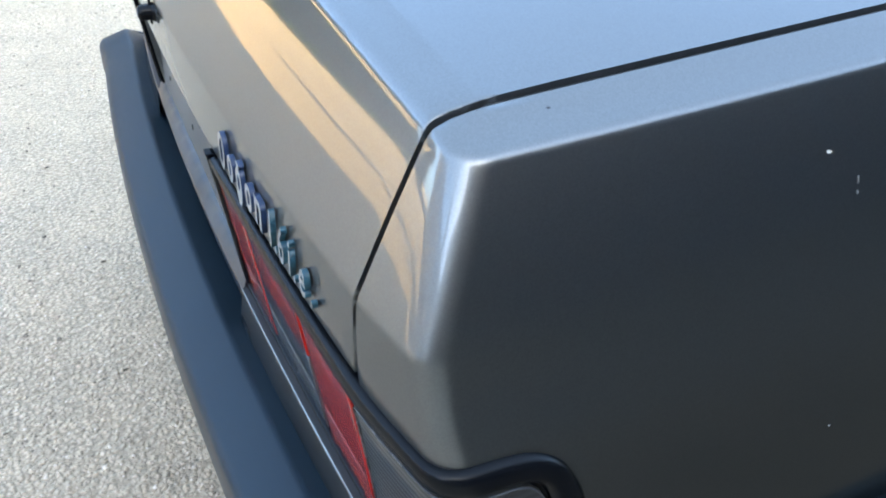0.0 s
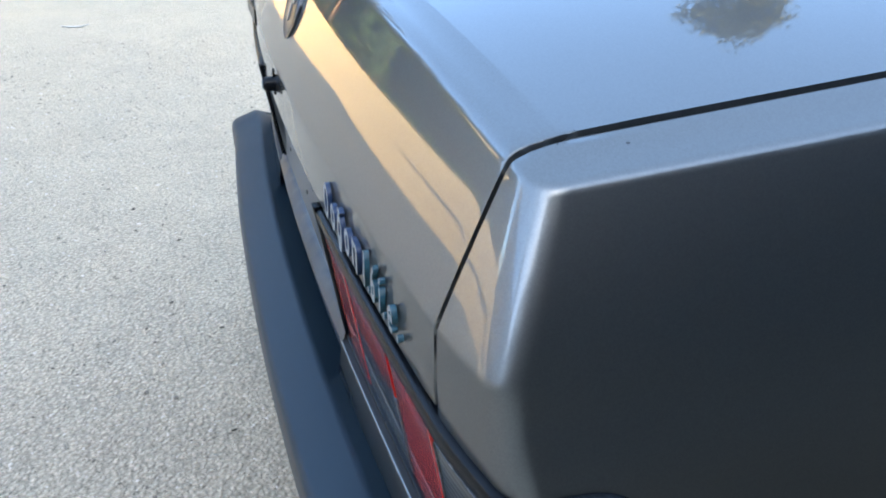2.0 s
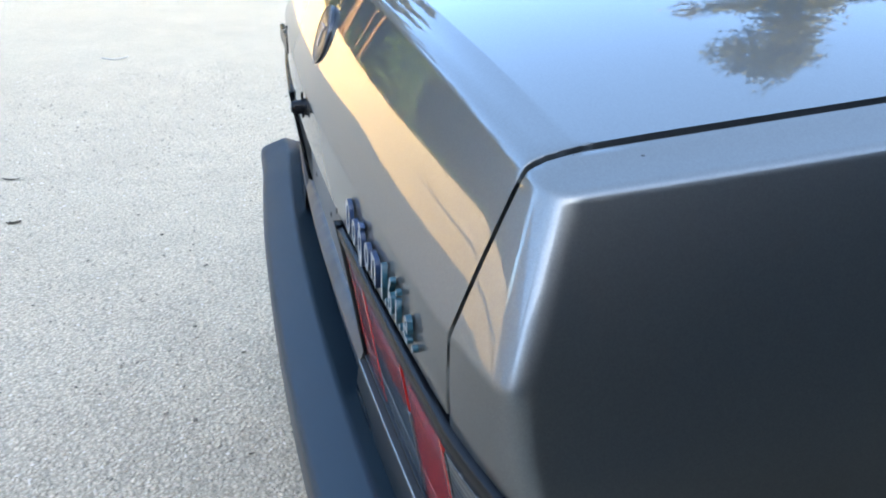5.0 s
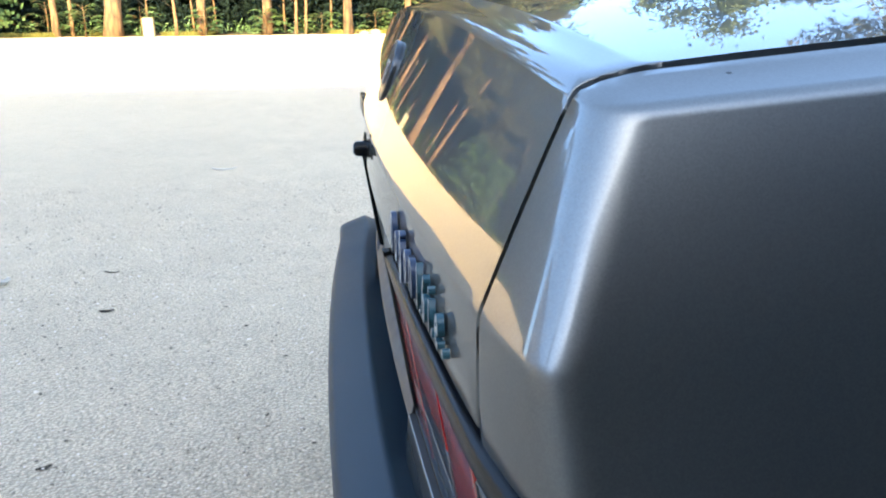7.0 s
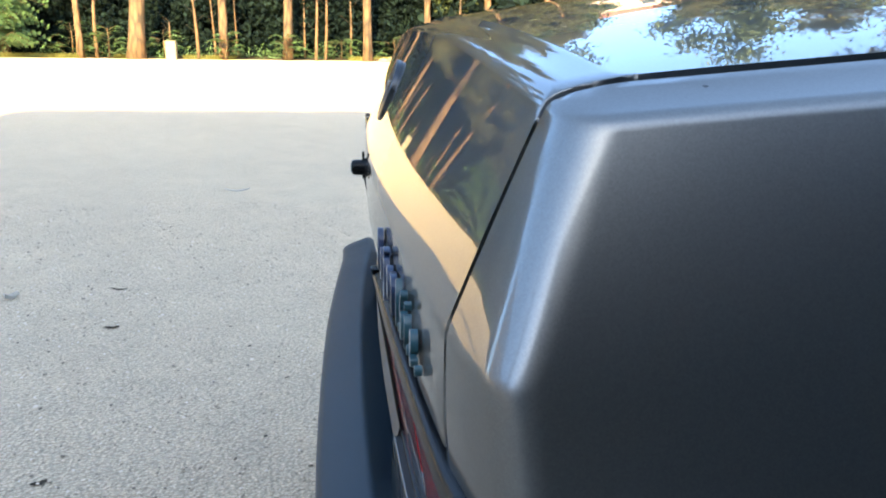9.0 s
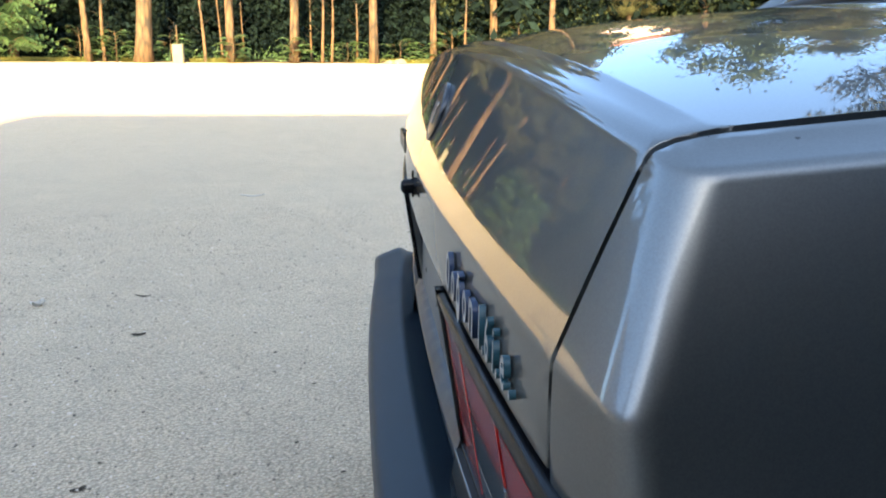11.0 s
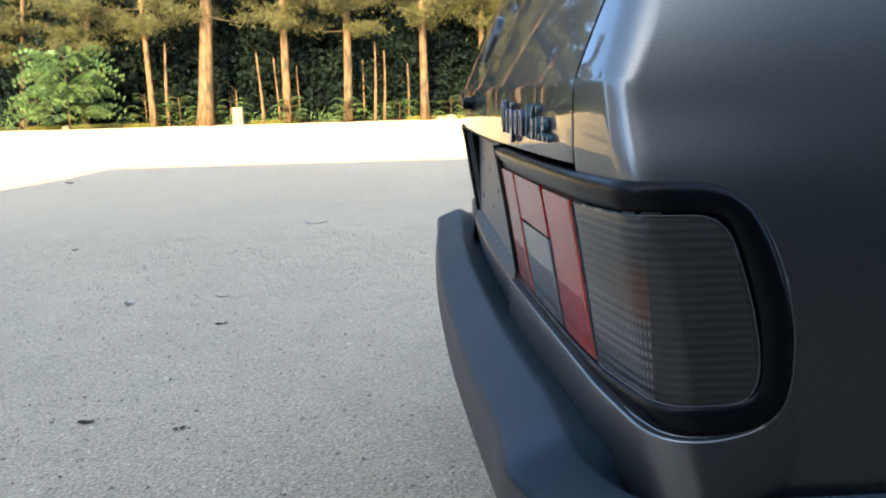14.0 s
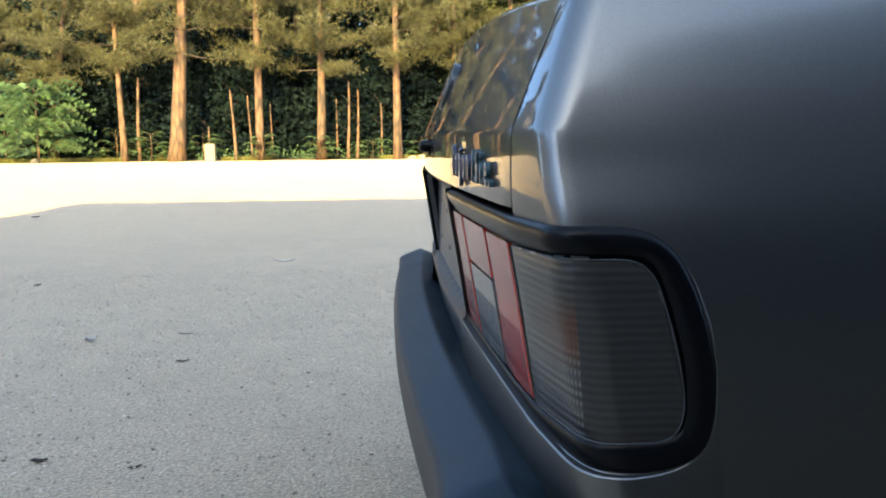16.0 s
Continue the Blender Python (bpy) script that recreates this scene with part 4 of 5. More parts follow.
def make_cabin():
    # pillars and roof: frame bars round the glass
    rail = [(0.74, 0.16, 1.072), (1.22, 0.27, 1.37), (1.40, 0.29, 1.395), (2.30, 0.29, 1.40), (2.48, 0.27, 1.37), (3.02, 0.14, 1.06)]
    for side in (0, 1):
        pts = [(x, WIDE - y if side else y, z) for x, y, z in rail]
        v, f = tube(pts, [0.035] * len(pts), 10)
        part("roof_pillar", mesh_of("roof_pillar", v, f, PAINT, True), None, car)
        mid = [(1.78, 0.10, 1.06), (1.80, 0.28, 1.385)]
        v, f = tube([(x, WIDE - y if side else y, z) for x, y, z in mid], [0.03, 0.03], 8)
        part("roof_pillar", mesh_of("roof_pillar", v, f, PAINT, True), None, car)
        glass = [[(0.86, 0.135, 1.085), (1.30, 0.27, 1.365)], [(1.78, 0.105, 1.07), (1.80, 0.275, 1.38)], [(2.96, 0.125, 1.05), (2.46, 0.27, 1.365)]]
        rows = [[(x, WIDE - y if side else y, z) for x, y, z in r] for r in glass]
        loft(rows, PANE, "side_window", "dark side window")
    ys = [0.27, 0.5, MID, WIDE - 0.5, WIDE - 0.27]
    loft([[(x, y, z + 0.03 * (1 - ((y - MID) / 0.56) ** 2)) for y in ys] for x, z in ((1.22, 1.375), (1.40, 1.402), (1.85, 1.415), (2.30, 1.405), (2.48, 1.37))], PAINT, "roof")
    rear = []
    for t in np.linspace(0, 1, 7):
        y_in = 0.16 + 0.11 * t
        rear.append([(0.735 + 0.485 * t - 0.05 * (1 - ((y - MID) / 0.66) ** 2), y, 1.076 + 0.302 * t + (1 - t) * 1.4 * crown_of(y) + 0.02 * math.sin(math.pi * t)) for y in np.linspace(y_in, WIDE - y_in, 9)])
    loft(rear, PANE, "rear_window", "sloping rear window reflecting the sky")
    seal = [(0.715 - 0.05 * (1 - ((y - MID) / 0.66) ** 2), y, 1.075 + 1.4 * crown_of(y)) for y in np.linspace(0.13, WIDE - 0.13, 15)]
    v, f = tube(seal, [0.012] * len(seal), 8)
    part("window_seal", mesh_of("window_seal", v, f, RUBBER, True), None, car, "black rubber window seal")
    front = [[(3.03 - 0.55 * t, y, 1.06 + 0.32 * t) for y in np.linspace(0.14 + 0.13 * t, WIDE - 0.14 - 0.13 * t, 5)] for t in (0, 0.5, 1)]
    loft(front, PANE, "windscreen", "dark windscreen")


make_cabin()
part("nose_panel", block(3.88, 3.96, 0.04, WIDE - 0.04, 0.40, 1.07, 0.03), PAINT, car)
part("floor_pan", block(0.15, 3.85, 0.10, WIDE - 0.10, 0.24, 0.34, 0.02), RUBBER, car)


def make_wheel(x, y, outward):
    prof = [(-0.085, 0.20), (-0.088, 0.26), (-0.075, 0.292), (-0.03, 0.300), (0.03, 0.300), (0.075, 0.292), (0.088, 0.26), (0.085, 0.20)]
    v, f = lathe(prof, (x, y, 0.300), (0, outward, 0), 36)
    wheel = new("wheel")
    wheel.parent = car
    part("tyre", mesh_of("tyre", v, f, TYRE, True), None, wheel, "black rubber tyre")
    v, f = lathe([(0.05, 0.198), (0.089, 0.198), (0.080, 0.18), (0.055, 0.15), (0.07, 0.08), (0.075, 0.03)], (x, y, 0.300), (0, outward, 0), 36)
    part("rim", mesh_of("rim", v, f, STEEL, True), None, wheel, "pressed steel rim")


for wx in (0.95, 3.40):
    make_wheel(wx, 0.085, -1)
    make_wheel(wx, WIDE - 0.085, 1)


# ---------------------------------------------------------------- the woods along the far edge of the car park

def tuft_cloud(centres, normals, size, count, width, spread, rng_):
    """Needle or leaf bunches: at every centre, count narrow blades that fan out. Returns verts and triangular faces."""
    n = len(centres)
    d = rng_.normal(size=(n, count, 3)) * spread + normals[:, None, :]
    d /= np.linalg.norm(d, axis=2, keepdims=True)
    side = np.cross(d, rng_.normal(size=(n, count, 3)))
    side /= np.linalg.norm(side, axis=2, keepdims=True) + 1e-9
    ln = size * rng_.uniform(0.7, 1.25, (n, count, 1))
    c = centres[:, None, :] + d * 0.0
    a = c - side * width
    b = c + side * width
    tip = c + d * ln
    verts = np.stack([a, b, tip], 2).reshape(-1, 3)
    faces = np.arange(len(verts)).reshape(-1, 3)
    return verts, faces


def quick_mesh(name, verts, faces, mat):
    me = bpy.data.meshes.new(name)
    v, f = np.asarray(verts, np.float32), np.asarray(faces, np.int32)
    me.vertices.add(len(v))
    me.vertices.foreach_set("co", v.ravel())
    k = f.shape[1]
    me.loops.add(f.size)
    me.loops.foreach_set("vertex_index", f.ravel())
    me.polygons.add(len(f))
    me.polygons.foreach_set("loop_start", np.arange(0, f.size, k, dtype=np.int32))
    me.polygons.foreach_set("loop_total", np.full(len(f), k, np.int32))
    me.update(calc_edges=True)
    me.materials.append(mat)
    return me


def pine_parts(height, low, reach, trunk_r, lean, seed, dense=1.0):
    """The trunk, limbs and needle pads of one pine, standing at the origin."""
    g = np.random.default_rng(seed)
    steps = 12
    pts, rad = [], []
    wob = g.normal(size=2) * 0.10
    for i in range(steps + 1):
        t = i / steps
        z = height * t
        pts.append((lean[0] * z + wob[0] * math.sin(3 * t) * 0.6, lean[1] * z + wob[1] * math.sin(2.5 * t + 1) * 0.6, z - 0.05))
        rad.append(trunk_r * (1.0 - 0.80 * t) * (1.0 + 0.22 * math.exp(-z / 0.35)))
    v, f = tube(pts, rad, 12)
    trunk = mesh_of("trunk", v, f, BARK, True)
    limb_v, limb_f, cen, nor = [], [], [], []
    z = low
    while z < height - 0.3:
        t = (z - low) / (height - low)
        k = int(g.integers(2, 5))
        a0 = g.uniform(0, 6.28)
        for j in range(k):
            a = a0 + 6.28 * j / k + g.normal() * 0.35
            ln = reach * (1.0 - 0.72 * t ** 1.4) * g.uniform(0.45, 1.15) * (0.75 if t < 0.08 else 1.0)
            base = Vector(np.array([np.interp(z, [p[2] for p in pts], [p[q] for p in pts]) for q in range(2)] + [z]))
            up = g.uniform(-0.12, 0.30) + 0.35 * t
            tip = base + Vector((math.cos(a) * ln, math.sin(a) * ln, up * ln))
            mid = base.lerp(tip, 0.5) + Vector((0, 0, -0.06 * ln))
            vv, ff = tube([tuple(base), tuple(mid), tuple(tip)], [0.032 * (1 - 0.5 * t), 0.02 * (1 - 0.5 * t), 0.008], 5)
            limb_f += [tuple(i + len(limb_v) for i in face) for face in ff]
            limb_v += vv
            for q in np.linspace(0.4, 1.05, 3):
                if g.random() < 0.18:
                    continue
                c = base.lerp(mid, q * 2) if q < 0.5 else mid.lerp(tip, min(q * 2 - 1, 1.15))
                m = int(60 * dense * g.uniform(0.6, 1.3))
                off = g.normal(size=(m, 3)) * np.array([0.27, 0.27, 0.14]) * (0.7 + 0.35 * ln / reach)
                cen.append(np.array(c) + off + np.array([0, 0, 0.06]))
                o = off + np.array([0, 0, 0.16])
                nor.append(o / (np.linalg.norm(o, axis=1, keepdims=True) + 1e-6))
        z += g.uniform(0.40, 0.85)
    limbs = mesh_of("branchwork", limb_v, limb_f, LIMB, True)
    verts, faces = tuft_cloud(np.concatenate(cen), np.concatenate(nor), 0.19, 7, 0.010, 0.8, g)
    return trunk, limbs, quick_mesh("crown", verts, faces, NEEDLES)


def pine_tree(kind, label):
    tree = new("pine_tree")
    tagged(tree, label, "tree", "pines along the woodland edge")
    trunk, limbs, crown = kind
    part("trunk", trunk, None, tree, "sunlit orange-brown bark")
    tagged(part("branchwork", limbs, None, tree), "bare dark limbs", kind="stuff")
    part("crown", crown, None, tree, "olive-green needle pads with gaps")
    return tree


TREE_LABEL = "tall pine with a bare sunlit trunk and olive-green crown"
KINDS = [pine_parts(11.5, 4.0, 2.6, 0.31, (0.080, -0.01), 11, 1.35), pine_parts(12.5, 3.7, 2.5, 0.17, (0.006, 0.0), 12, 1.35), pine_parts(10.5, 3.4, 2.5, 0.18, (0.004, 0.01), 13, 1.5),
         pine_parts(11.0, 4.0, 2.3, 0.15, (-0.030, 0.0), 14, 1.35), pine_parts(9.5, 3.4, 2.6, 0.20, (0.15, 0.0), 15, 1.5), pine_parts(12.0, 4.2, 2.4, 0.16, (0.015, 0.02), 16, 1.35)]
originals = [pine_tree(k, TREE_LABEL) for k in KINDS]
# first the trees that stand clear at the edge: kind, x, y, turn, scale
EDGE = [(0, -7.75, 31.0, 0, 1.0), (1, -4.68, 31.3, 0, 1.0), (2, -2.45, 31.5, 30, 1.0), (1, 0.60, 31.0, 160, 0.97), (3, -9.75, 31.4, 0, 0.85), (4, -12.85, 32.6, 0, 0.9),
        (5, 2.9, 31.8, 40, 0.85), (2, 5.2, 32.4, 120, 0.92), (1, 7.4, 31.6, 200, 0.78), (4, -15.4, 33.0, 70, 0.78), (2, -18.2, 38.8, 210, 0.86), (5, -21.0, 39.0, 250, 0.82),
        (1, -24.5, 38.9, 310, 0.84), (0, -28.0, 39.4, 90, 0.84), (3, -31.5, 39.2, 45, 0.9), (4, 10.6, 32.6, 300, 0.6), (0, 14.4, 33.5, 140, 0.95), (5, 19.5, 32.8, 20, 0.9), (2, 25.5, 34.0, 80, 0.75),
        (5, 17.0, 28.3, 100, 1.0), (4, 21.6, 26.2, 170, 1.1), (1, 28.5, 30.5, 60, 0.8), (3, 30.0, 25.5, 130, 0.85), (5, 34.0, 23.0, 10, 0.8), (0, 36.5, 18.5, 220, 0.8), (2, 33.0, 30.0, 280, 0.85), (4, 41.0, 15.5, 330, 0.85)]
taken = set()
for kind, x, y, turn, size in EDGE:
    m = pose(x, y, 0, 0, 0, turn) @ Matrix.Diagonal((size, size, size, 1))
    if kind in taken:
        t = copy_thing(originals[kind], pose(x, y, 0, 0, 0, turn))
        t.scale = (size, size, size)
    else:
        originals[kind].matrix_basis = m
        taken.add(kind)
# one broad pine nearer the lot's corner
broad = copy_thing(originals[2], pose(15.6, 20.5, 0, 0, 0, 200))
broad.scale = (1.7, 1.7, 1.5)
# then a few behind, in the shade
for kind, x, y, turn, size in ((1, -21.5, 40.0, 50, 0.8), (5, -7.0, 36.0, 110, 1.0), (4, -19.8, 36.0, 15, 0.75), (3, -26.0, 36.0, 85, 0.75), (5, 1.7, 35.0, 330, 0.95), (1, -34.0, 35.0, 140, 0.7), (2, -3.9, 37.4, 20, 1.1), (3, -19.0, 39.6, 170, 1.0), (0, -10.8, 39.5, 200, 1.1), (2, 2.6, 37.8, 300, 1.05), (5, -29.5, 34.6, 205, 0.8), (1, -23.0, 36.5, 275, 0.85)):
    t = copy_thing(originals[kind], pose(x, y, 0, 0, 0, turn))
    t.scale = (size, size, size * 1.4)


def cypress(x, y, height, width, seed):
    """A slender conical evergreen: a straight trunk in a narrow cloud of small sprays."""
    g = np.random.default_rng(seed)
    ob = new("cypress")
    ob.location = (x, y, 0)
    tagged(ob, "slender dark green conical tree beside the lot", "tree")
    v, f = tube([(0, 0, -0.05), (0.02, 0.01, height * 0.5), (0, 0, height * 0.96)], [0.11, 0.07, 0.015], 8)
    part("trunk", mesh_of("trunk", v, f, BARK, True), None, ob)
    m = 9000
    z = height * (1.0 - np.sqrt(g.random(m)) * 0.95)
    a, rad = g.uniform(0, 6.28, m), width * (1.0 - z / height) ** 0.8 * np.sqrt(g.random(m)) * (0.8 + 0.25 * np.sin(z * 3.1))
    c = np.stack([np.cos(a) * rad, np.sin(a) * rad, z], 1)
    n = np.stack([np.cos(a) * 0.5, np.sin(a) * 0.5, np.full(m, 0.9)], 1)
    v, f = tuft_cloud(c, n, 0.26, 5, 0.02, 0.5, g)
    part("crown", quick_mesh("crown", v, f, GREENS), None, ob)


cypress(-10.3, -4.4, 8.0, 0.75, 77)


# thin young stems between the pines
def sapling(x, y, height, r, lean):
    ob = new("young_tree")
    ob.location = (x, y, 0)
    tagged(ob, "thin bare young trunk at the woodland edge", "tree", "young trunks in the woods")
    pts = [(lean * z + 0.03 * math.sin(z * 1.3 + x), 0.02 * math.sin(z + x), z - 0.03) for z in np.linspace(0, height, 9)]
    v, f = tube(pts, list(np.linspace(r, r * 0.5, 9)), 8)
    part("trunk", mesh_of("trunk", v, f, BARK, True), None, ob)
    g = np.random.default_rng(int(abs(x * 100)))
    for z in np.linspace(height * 0.35, height, 6):
        a = g.uniform(0, 6.28)
        p = (lean * z, 0, z)
        vv, ff = tube([p, (p[0] + math.cos(a) * 0.35, math.sin(a) * 0.35, z + 0.3)], [0.007, 0.003], 5)
        part("twig", mesh_of("twig", vv, ff, LIMB, True), None, ob)


for x, y, h, r, lean in ((-9.25, 31.6, 3.2, 0.075, 0.015), (-5.60, 31.2, 2.7, 0.065, -0.03), (-5.05, 31.6, 2.5, 0.045, -0.02), (-1.30, 31.3, 3.0, 0.06, 0.008), (-0.96, 31.6, 2.7, 0.06, 0.008),
                         (-0.05, 31.8, 2.2, 0.05, 0.0), (-1.75, 32.4, 2.4, 0.04, -0.03), (-4.32, 32.2, 2.2, 0.035, 0.0), (-6.62, 31.4, 1.35, 0.04, 0.0),
                         (4.1, 31.6, 3.4, 0.05, -0.01)):
    sapling(x, y, h, r, lean)


# leafy undergrowth and the depth of the woods, as masses of single leaves
def leaf_mass(name, label, mat, count, place, size, seed):
    g = np.random.default_rng(seed)
    c = place(g, count)
    n = g.normal(size=(count, 3)) * np.array([0.7, 0.7, 0.5]) + np.array([0, -0.5, 0.6])
    n /= np.linalg.norm(n, axis=1, keepdims=True)
    u = np.cross(n, g.normal(size=(count, 3)))
    u /= np.linalg.norm(u, axis=1, keepdims=True)
    w = np.cross(n, u)
    s = size * g.uniform(0.6, 1.4, (count, 1))
    verts = np.stack([c - u * s, c - w * s * 0.45, c + u * s, c + w * s * 0.45], 1).reshape(-1, 3)
    faces = np.arange(len(verts)).reshape(-1, 4)
    ob = new(name, quick_mesh(name, verts, faces, mat))
    return tagged(ob, label, "undergrowth", kind="stuff")


def clumps(x0, x1, y0, y1, z1, n, spread):
    def place(g, count):
        cx, cy = g.uniform(x0, x1, n), g.uniform(y0, y1, n)
        cz = g.uniform(0.05, 1.0, n) ** 1.15 * z1 * g.uniform(0.45, 1.0, n)
        k = g.integers(0, n, count)
        p = np.stack([cx[k], cy[k], cz[k]], 1) + g.normal(size=(count, 3)) * np.array([spread, spread, spread * 0.7])
        p[:, 2] = np.abs(p[:, 2]) + 0.02
        return p
    return place


# these four masses carry the shade under the trees in their colour
leaf_mass("undergrowth", "leafy shrubs under the pines, their shade put into the leaf colour", SHADE_LEAVES, 95000, clumps(-40, 28, 32.8, 38.0, 3.6, 700, 0.45), 0.10, 21)
leaf_mass("undergrowth", "tall thicket closing the view between the trunks, leaves darkened to read as shade", SHADE_LEAVES, 90000, clumps(-17, 4.5, 33.4, 34.8, 5.2, 420, 0.42), 0.12, 27)
leaf_mass("deep_woods", "dense foliage deep in the woods, coloured dark as if shaded", SHADE_LEAVES, 170000, clumps(-52, 9.5, 39.5, 48.0, 13.0, 1680, 0.9), 0.28, 22)
leaf_mass("deep_woods", "low foliage behind the sparser pines, coloured dark as if shaded", SHADE_LEAVES, 50000, clumps(3, 52, 33.0, 41.0, 4.8, 720, 0.8), 0.26, 24)
leaf_mass("broadleaf_thicket", "sunlit green broad-leaved thicket beyond the lot's corner", GREENS, 80000, clumps(3.0, 9.5, 33.5, 37.5, 13.5, 270, 0.5), 0.14, 25)
leaf_mass("broadleaf_thicket", "low green broad-leaved thicket with houses beyond", GREENS, 36000, clumps(9, 13.5, 33.5, 37.5, 6.6, 130, 0.5), 0.13, 28)
leaf_mass("broadleaf_thicket", "tall green broad-leaved trees beyond the lot's corner", GREENS, 100000, clumps(13.5, 24, 33.5, 38.5, 15.5, 380, 0.55), 0.15, 29)
# this stretch takes the darkened greens so that it reads as shaded
leaf_mass("broadleaf_thicket", "broad-leaved trees along the lot, greens darkened as if shaded", SHADE_GREENS, 70000, clumps(-46, -17, 33.5, 38.5, 7.5, 420, 0.6), 0.14, 26)
leaf_mass("edge_weeds", "low green weeds at the foot of the trees", FRONDS, 9000, clumps(-38, 26, 31.6, 33.0, 0.55, 320, 0.20), 0.055, 23)


# pinnate shrubs, each of many fronds
def frond_shrub(x, y, height, width, fronds, seed, label):
    big = 1.4 if width > 1.5 else 1.0
    g = np.random.default_rng(seed)
    ob = new("shrub")
    ob.location = (x, y, 0)
    tagged(ob, label, "shrub", "shrubs at the woodland edge")
    stem_v, stem_f, quads = [], [], []
    for i in range(fronds):
        a = g.uniform(0, 6.28)
        z = height * g.uniform(0.12, 0.95)
        r = width * (1.0 - 0.65 * z / height) * g.uniform(0.35, 0.8)
        root = np.array([math.cos(a) * r * 0.35, math.sin(a) * r * 0.35, z])
        out = np.array([math.cos(a), math.sin(a), 0.0])
        ln = g.uniform(0.55, 0.95) * min(1.0, width) * big * (1.15 if big > 1 else 1.0)
        tips = []
        for t in np.linspace(0, 1, 8):
            p = root + out * (r * 0.5 + ln * t) + np.array([0, 0, 0.28 * ln * math.sin(2.2 * t) - 0.25 * ln * t * t])
            tips.append(p)
        side = np.array([-out[1], out[0], 0.0])
        vv, ff = tube([tuple(tips[0]), tuple(tips[3]), tuple(tips[7])], [0.008, 0.006, 0.003], 4)
        stem_f += [tuple(j + len(stem_v) for j in face) for face in ff]
        stem_v += vv
        for t in range(1, 8):
            for sgn in (-1, 1):
                l = 0.24 * big * (1.15 - t / 9) * g.uniform(0.8, 1.2)
                d = side * sgn * 0.9 + out * 0.4 + np.array([0, 0, (-0.55 if big > 1 else -0.25) + g.normal() * 0.12])
                c = tips[t]
                w = (out * 0.055 + np.array([0, 0, 0.06])) if big > 1 else out * 0.055
                quads.append([c, c + d * l * 0.45 + w, c + d * l, c + d * l * 0.45 - w])
    stalk = [(0, 0, 0), (0.02, 0.01, height * 0.5), (0.0, 0.0, height * 0.95)]
    vv, ff = tube(stalk, [0.035, 0.025, 0.01], 6)
    stem_f += [tuple(j + len(stem_v) for j in face) for face in ff]
    stem_v += vv
    part("stem", mesh_of("stem", stem_v, stem_f, BARK, True), None, ob)
    q = np.array(quads)
    part("foliage", quick_mesh("foliage", q.reshape(-1, 3), np.arange(q.shape[0] * 4).reshape(-1, 4), FRONDS), None, ob, "long feathered green leaves")


frond_shrub(-12.6, 30.6, 2.9, 1.55, 120, 31, "large bright green shrub with long feathered leaves")
for k, (x, y, h, w, n) in enumerate(((-8.75, 31.3, 1.15, 0.7, 26), (-6.9, 31.7, 1.0, 0.75, 24), (-4.55, 31.0, 1.0, 0.6, 24), (-2.4, 31.1, 0.95, 0.6, 26), (-10.2, 31.9, 1.3, 0.8, 30), (-0.4, 32.0, 0.8, 0.7, 22), (1.6, 31.8, 0.9, 0.8, 24), (-14.2, 31.6, 1.4, 0.9, 34), (3.6, 32.0, 1.3, 0.9, 30), (6.2, 32.0, 1.6, 1.0, 34))):
    frond_shrub(x, y, h, w, n, 40 + k, "small green shrub with feathered leaves")


# grassy verge on a low bank, and soil under the trees
def bank():
    xs, ys = np.linspace(-60, 40, 120), np.linspace(31.4, 60, 30)
    g = np.random.default_rng(3)
    verts = []
    for j, y in enumerate(ys):
        for x in xs:
            h = 0.008 if j == 0 else 0.02 + 0.02 * noise.noise((x * 0.7, y * 0.7, 0)) + 0.02 * (y - 31.4)
            verts.append((x, y + 0.25 * noise.noise((x * 0.6, 0, 3)) * (j == 0), h))
    n = len(xs)
    faces = [(j * n + i, j * n + i + 1, (j + 1) * n + i + 1, (j + 1) * n + i) for j in range(len(ys) - 1) for i in range(n - 1)]
    tagged(new("woodland_floor", mesh_of("woodland_floor", verts, faces, SOIL, True)), "bare brown soil and litter under the trees", "ground", kind="structure")
    m = 26000
    px = g.uniform(-40, 28, m)
    py = 31.15 + np.abs(g.normal(size=m)) * 0.45
    keep = (np.sin(px * 0.9) + np.sin(px * 2.3 + 1) * 0.6 > np.where(px < -8, -0.9, 0.35))
    c = np.stack([px, py, np.full(m, 0.01)], 1)[keep]
    nrm = np.tile(np.array([[0, 0, 1.0]]), (len(c), 1))
    v, f = tuft_cloud(c, nrm, 0.16, 3, 0.012, 0.35, g)
    tagged(new("verge_grass", quick_mesh("verge_grass", v, f, GRASS)), "dry yellow-green grass along the lot's edge", "grass", kind="stuff")


bank()


# a dark strip added out of view on the near side of the car, towards the building that shades the lot, to darken the
# side's reflections
def dark_reflection_bed():
    """An added, unseen bed of dark soil with a ragged edge towards the asphalt."""
    edge = [(0.24 + 0.07 * noise.noise((y * 2.1, 0.3, 0)) + 0.03 * noise.noise((y * 9.0, 1.3, 0)), y) for y in np.linspace(0.30, -10.9, 120)]
    outline = edge + [(40.0, -10.9), (40.0, 0.30)]
    n = len(outline)
    verts = [(x, y, 0.012) for x, y in outline] + [(x - 0.01, y, -0.02) for x, y in outline]
    faces = [tuple(range(n))] + [(i, (i + 1) % n, n + (i + 1) % n, n + i) for i in range(n)]
    tagged(new("dark_reflection_bed", mesh_of("dark_reflection_bed", verts, faces, SOIL)), "unseen dark soil bed added to darken reflections in the car side", "ground", kind="structure")


dark_reflection_bed()


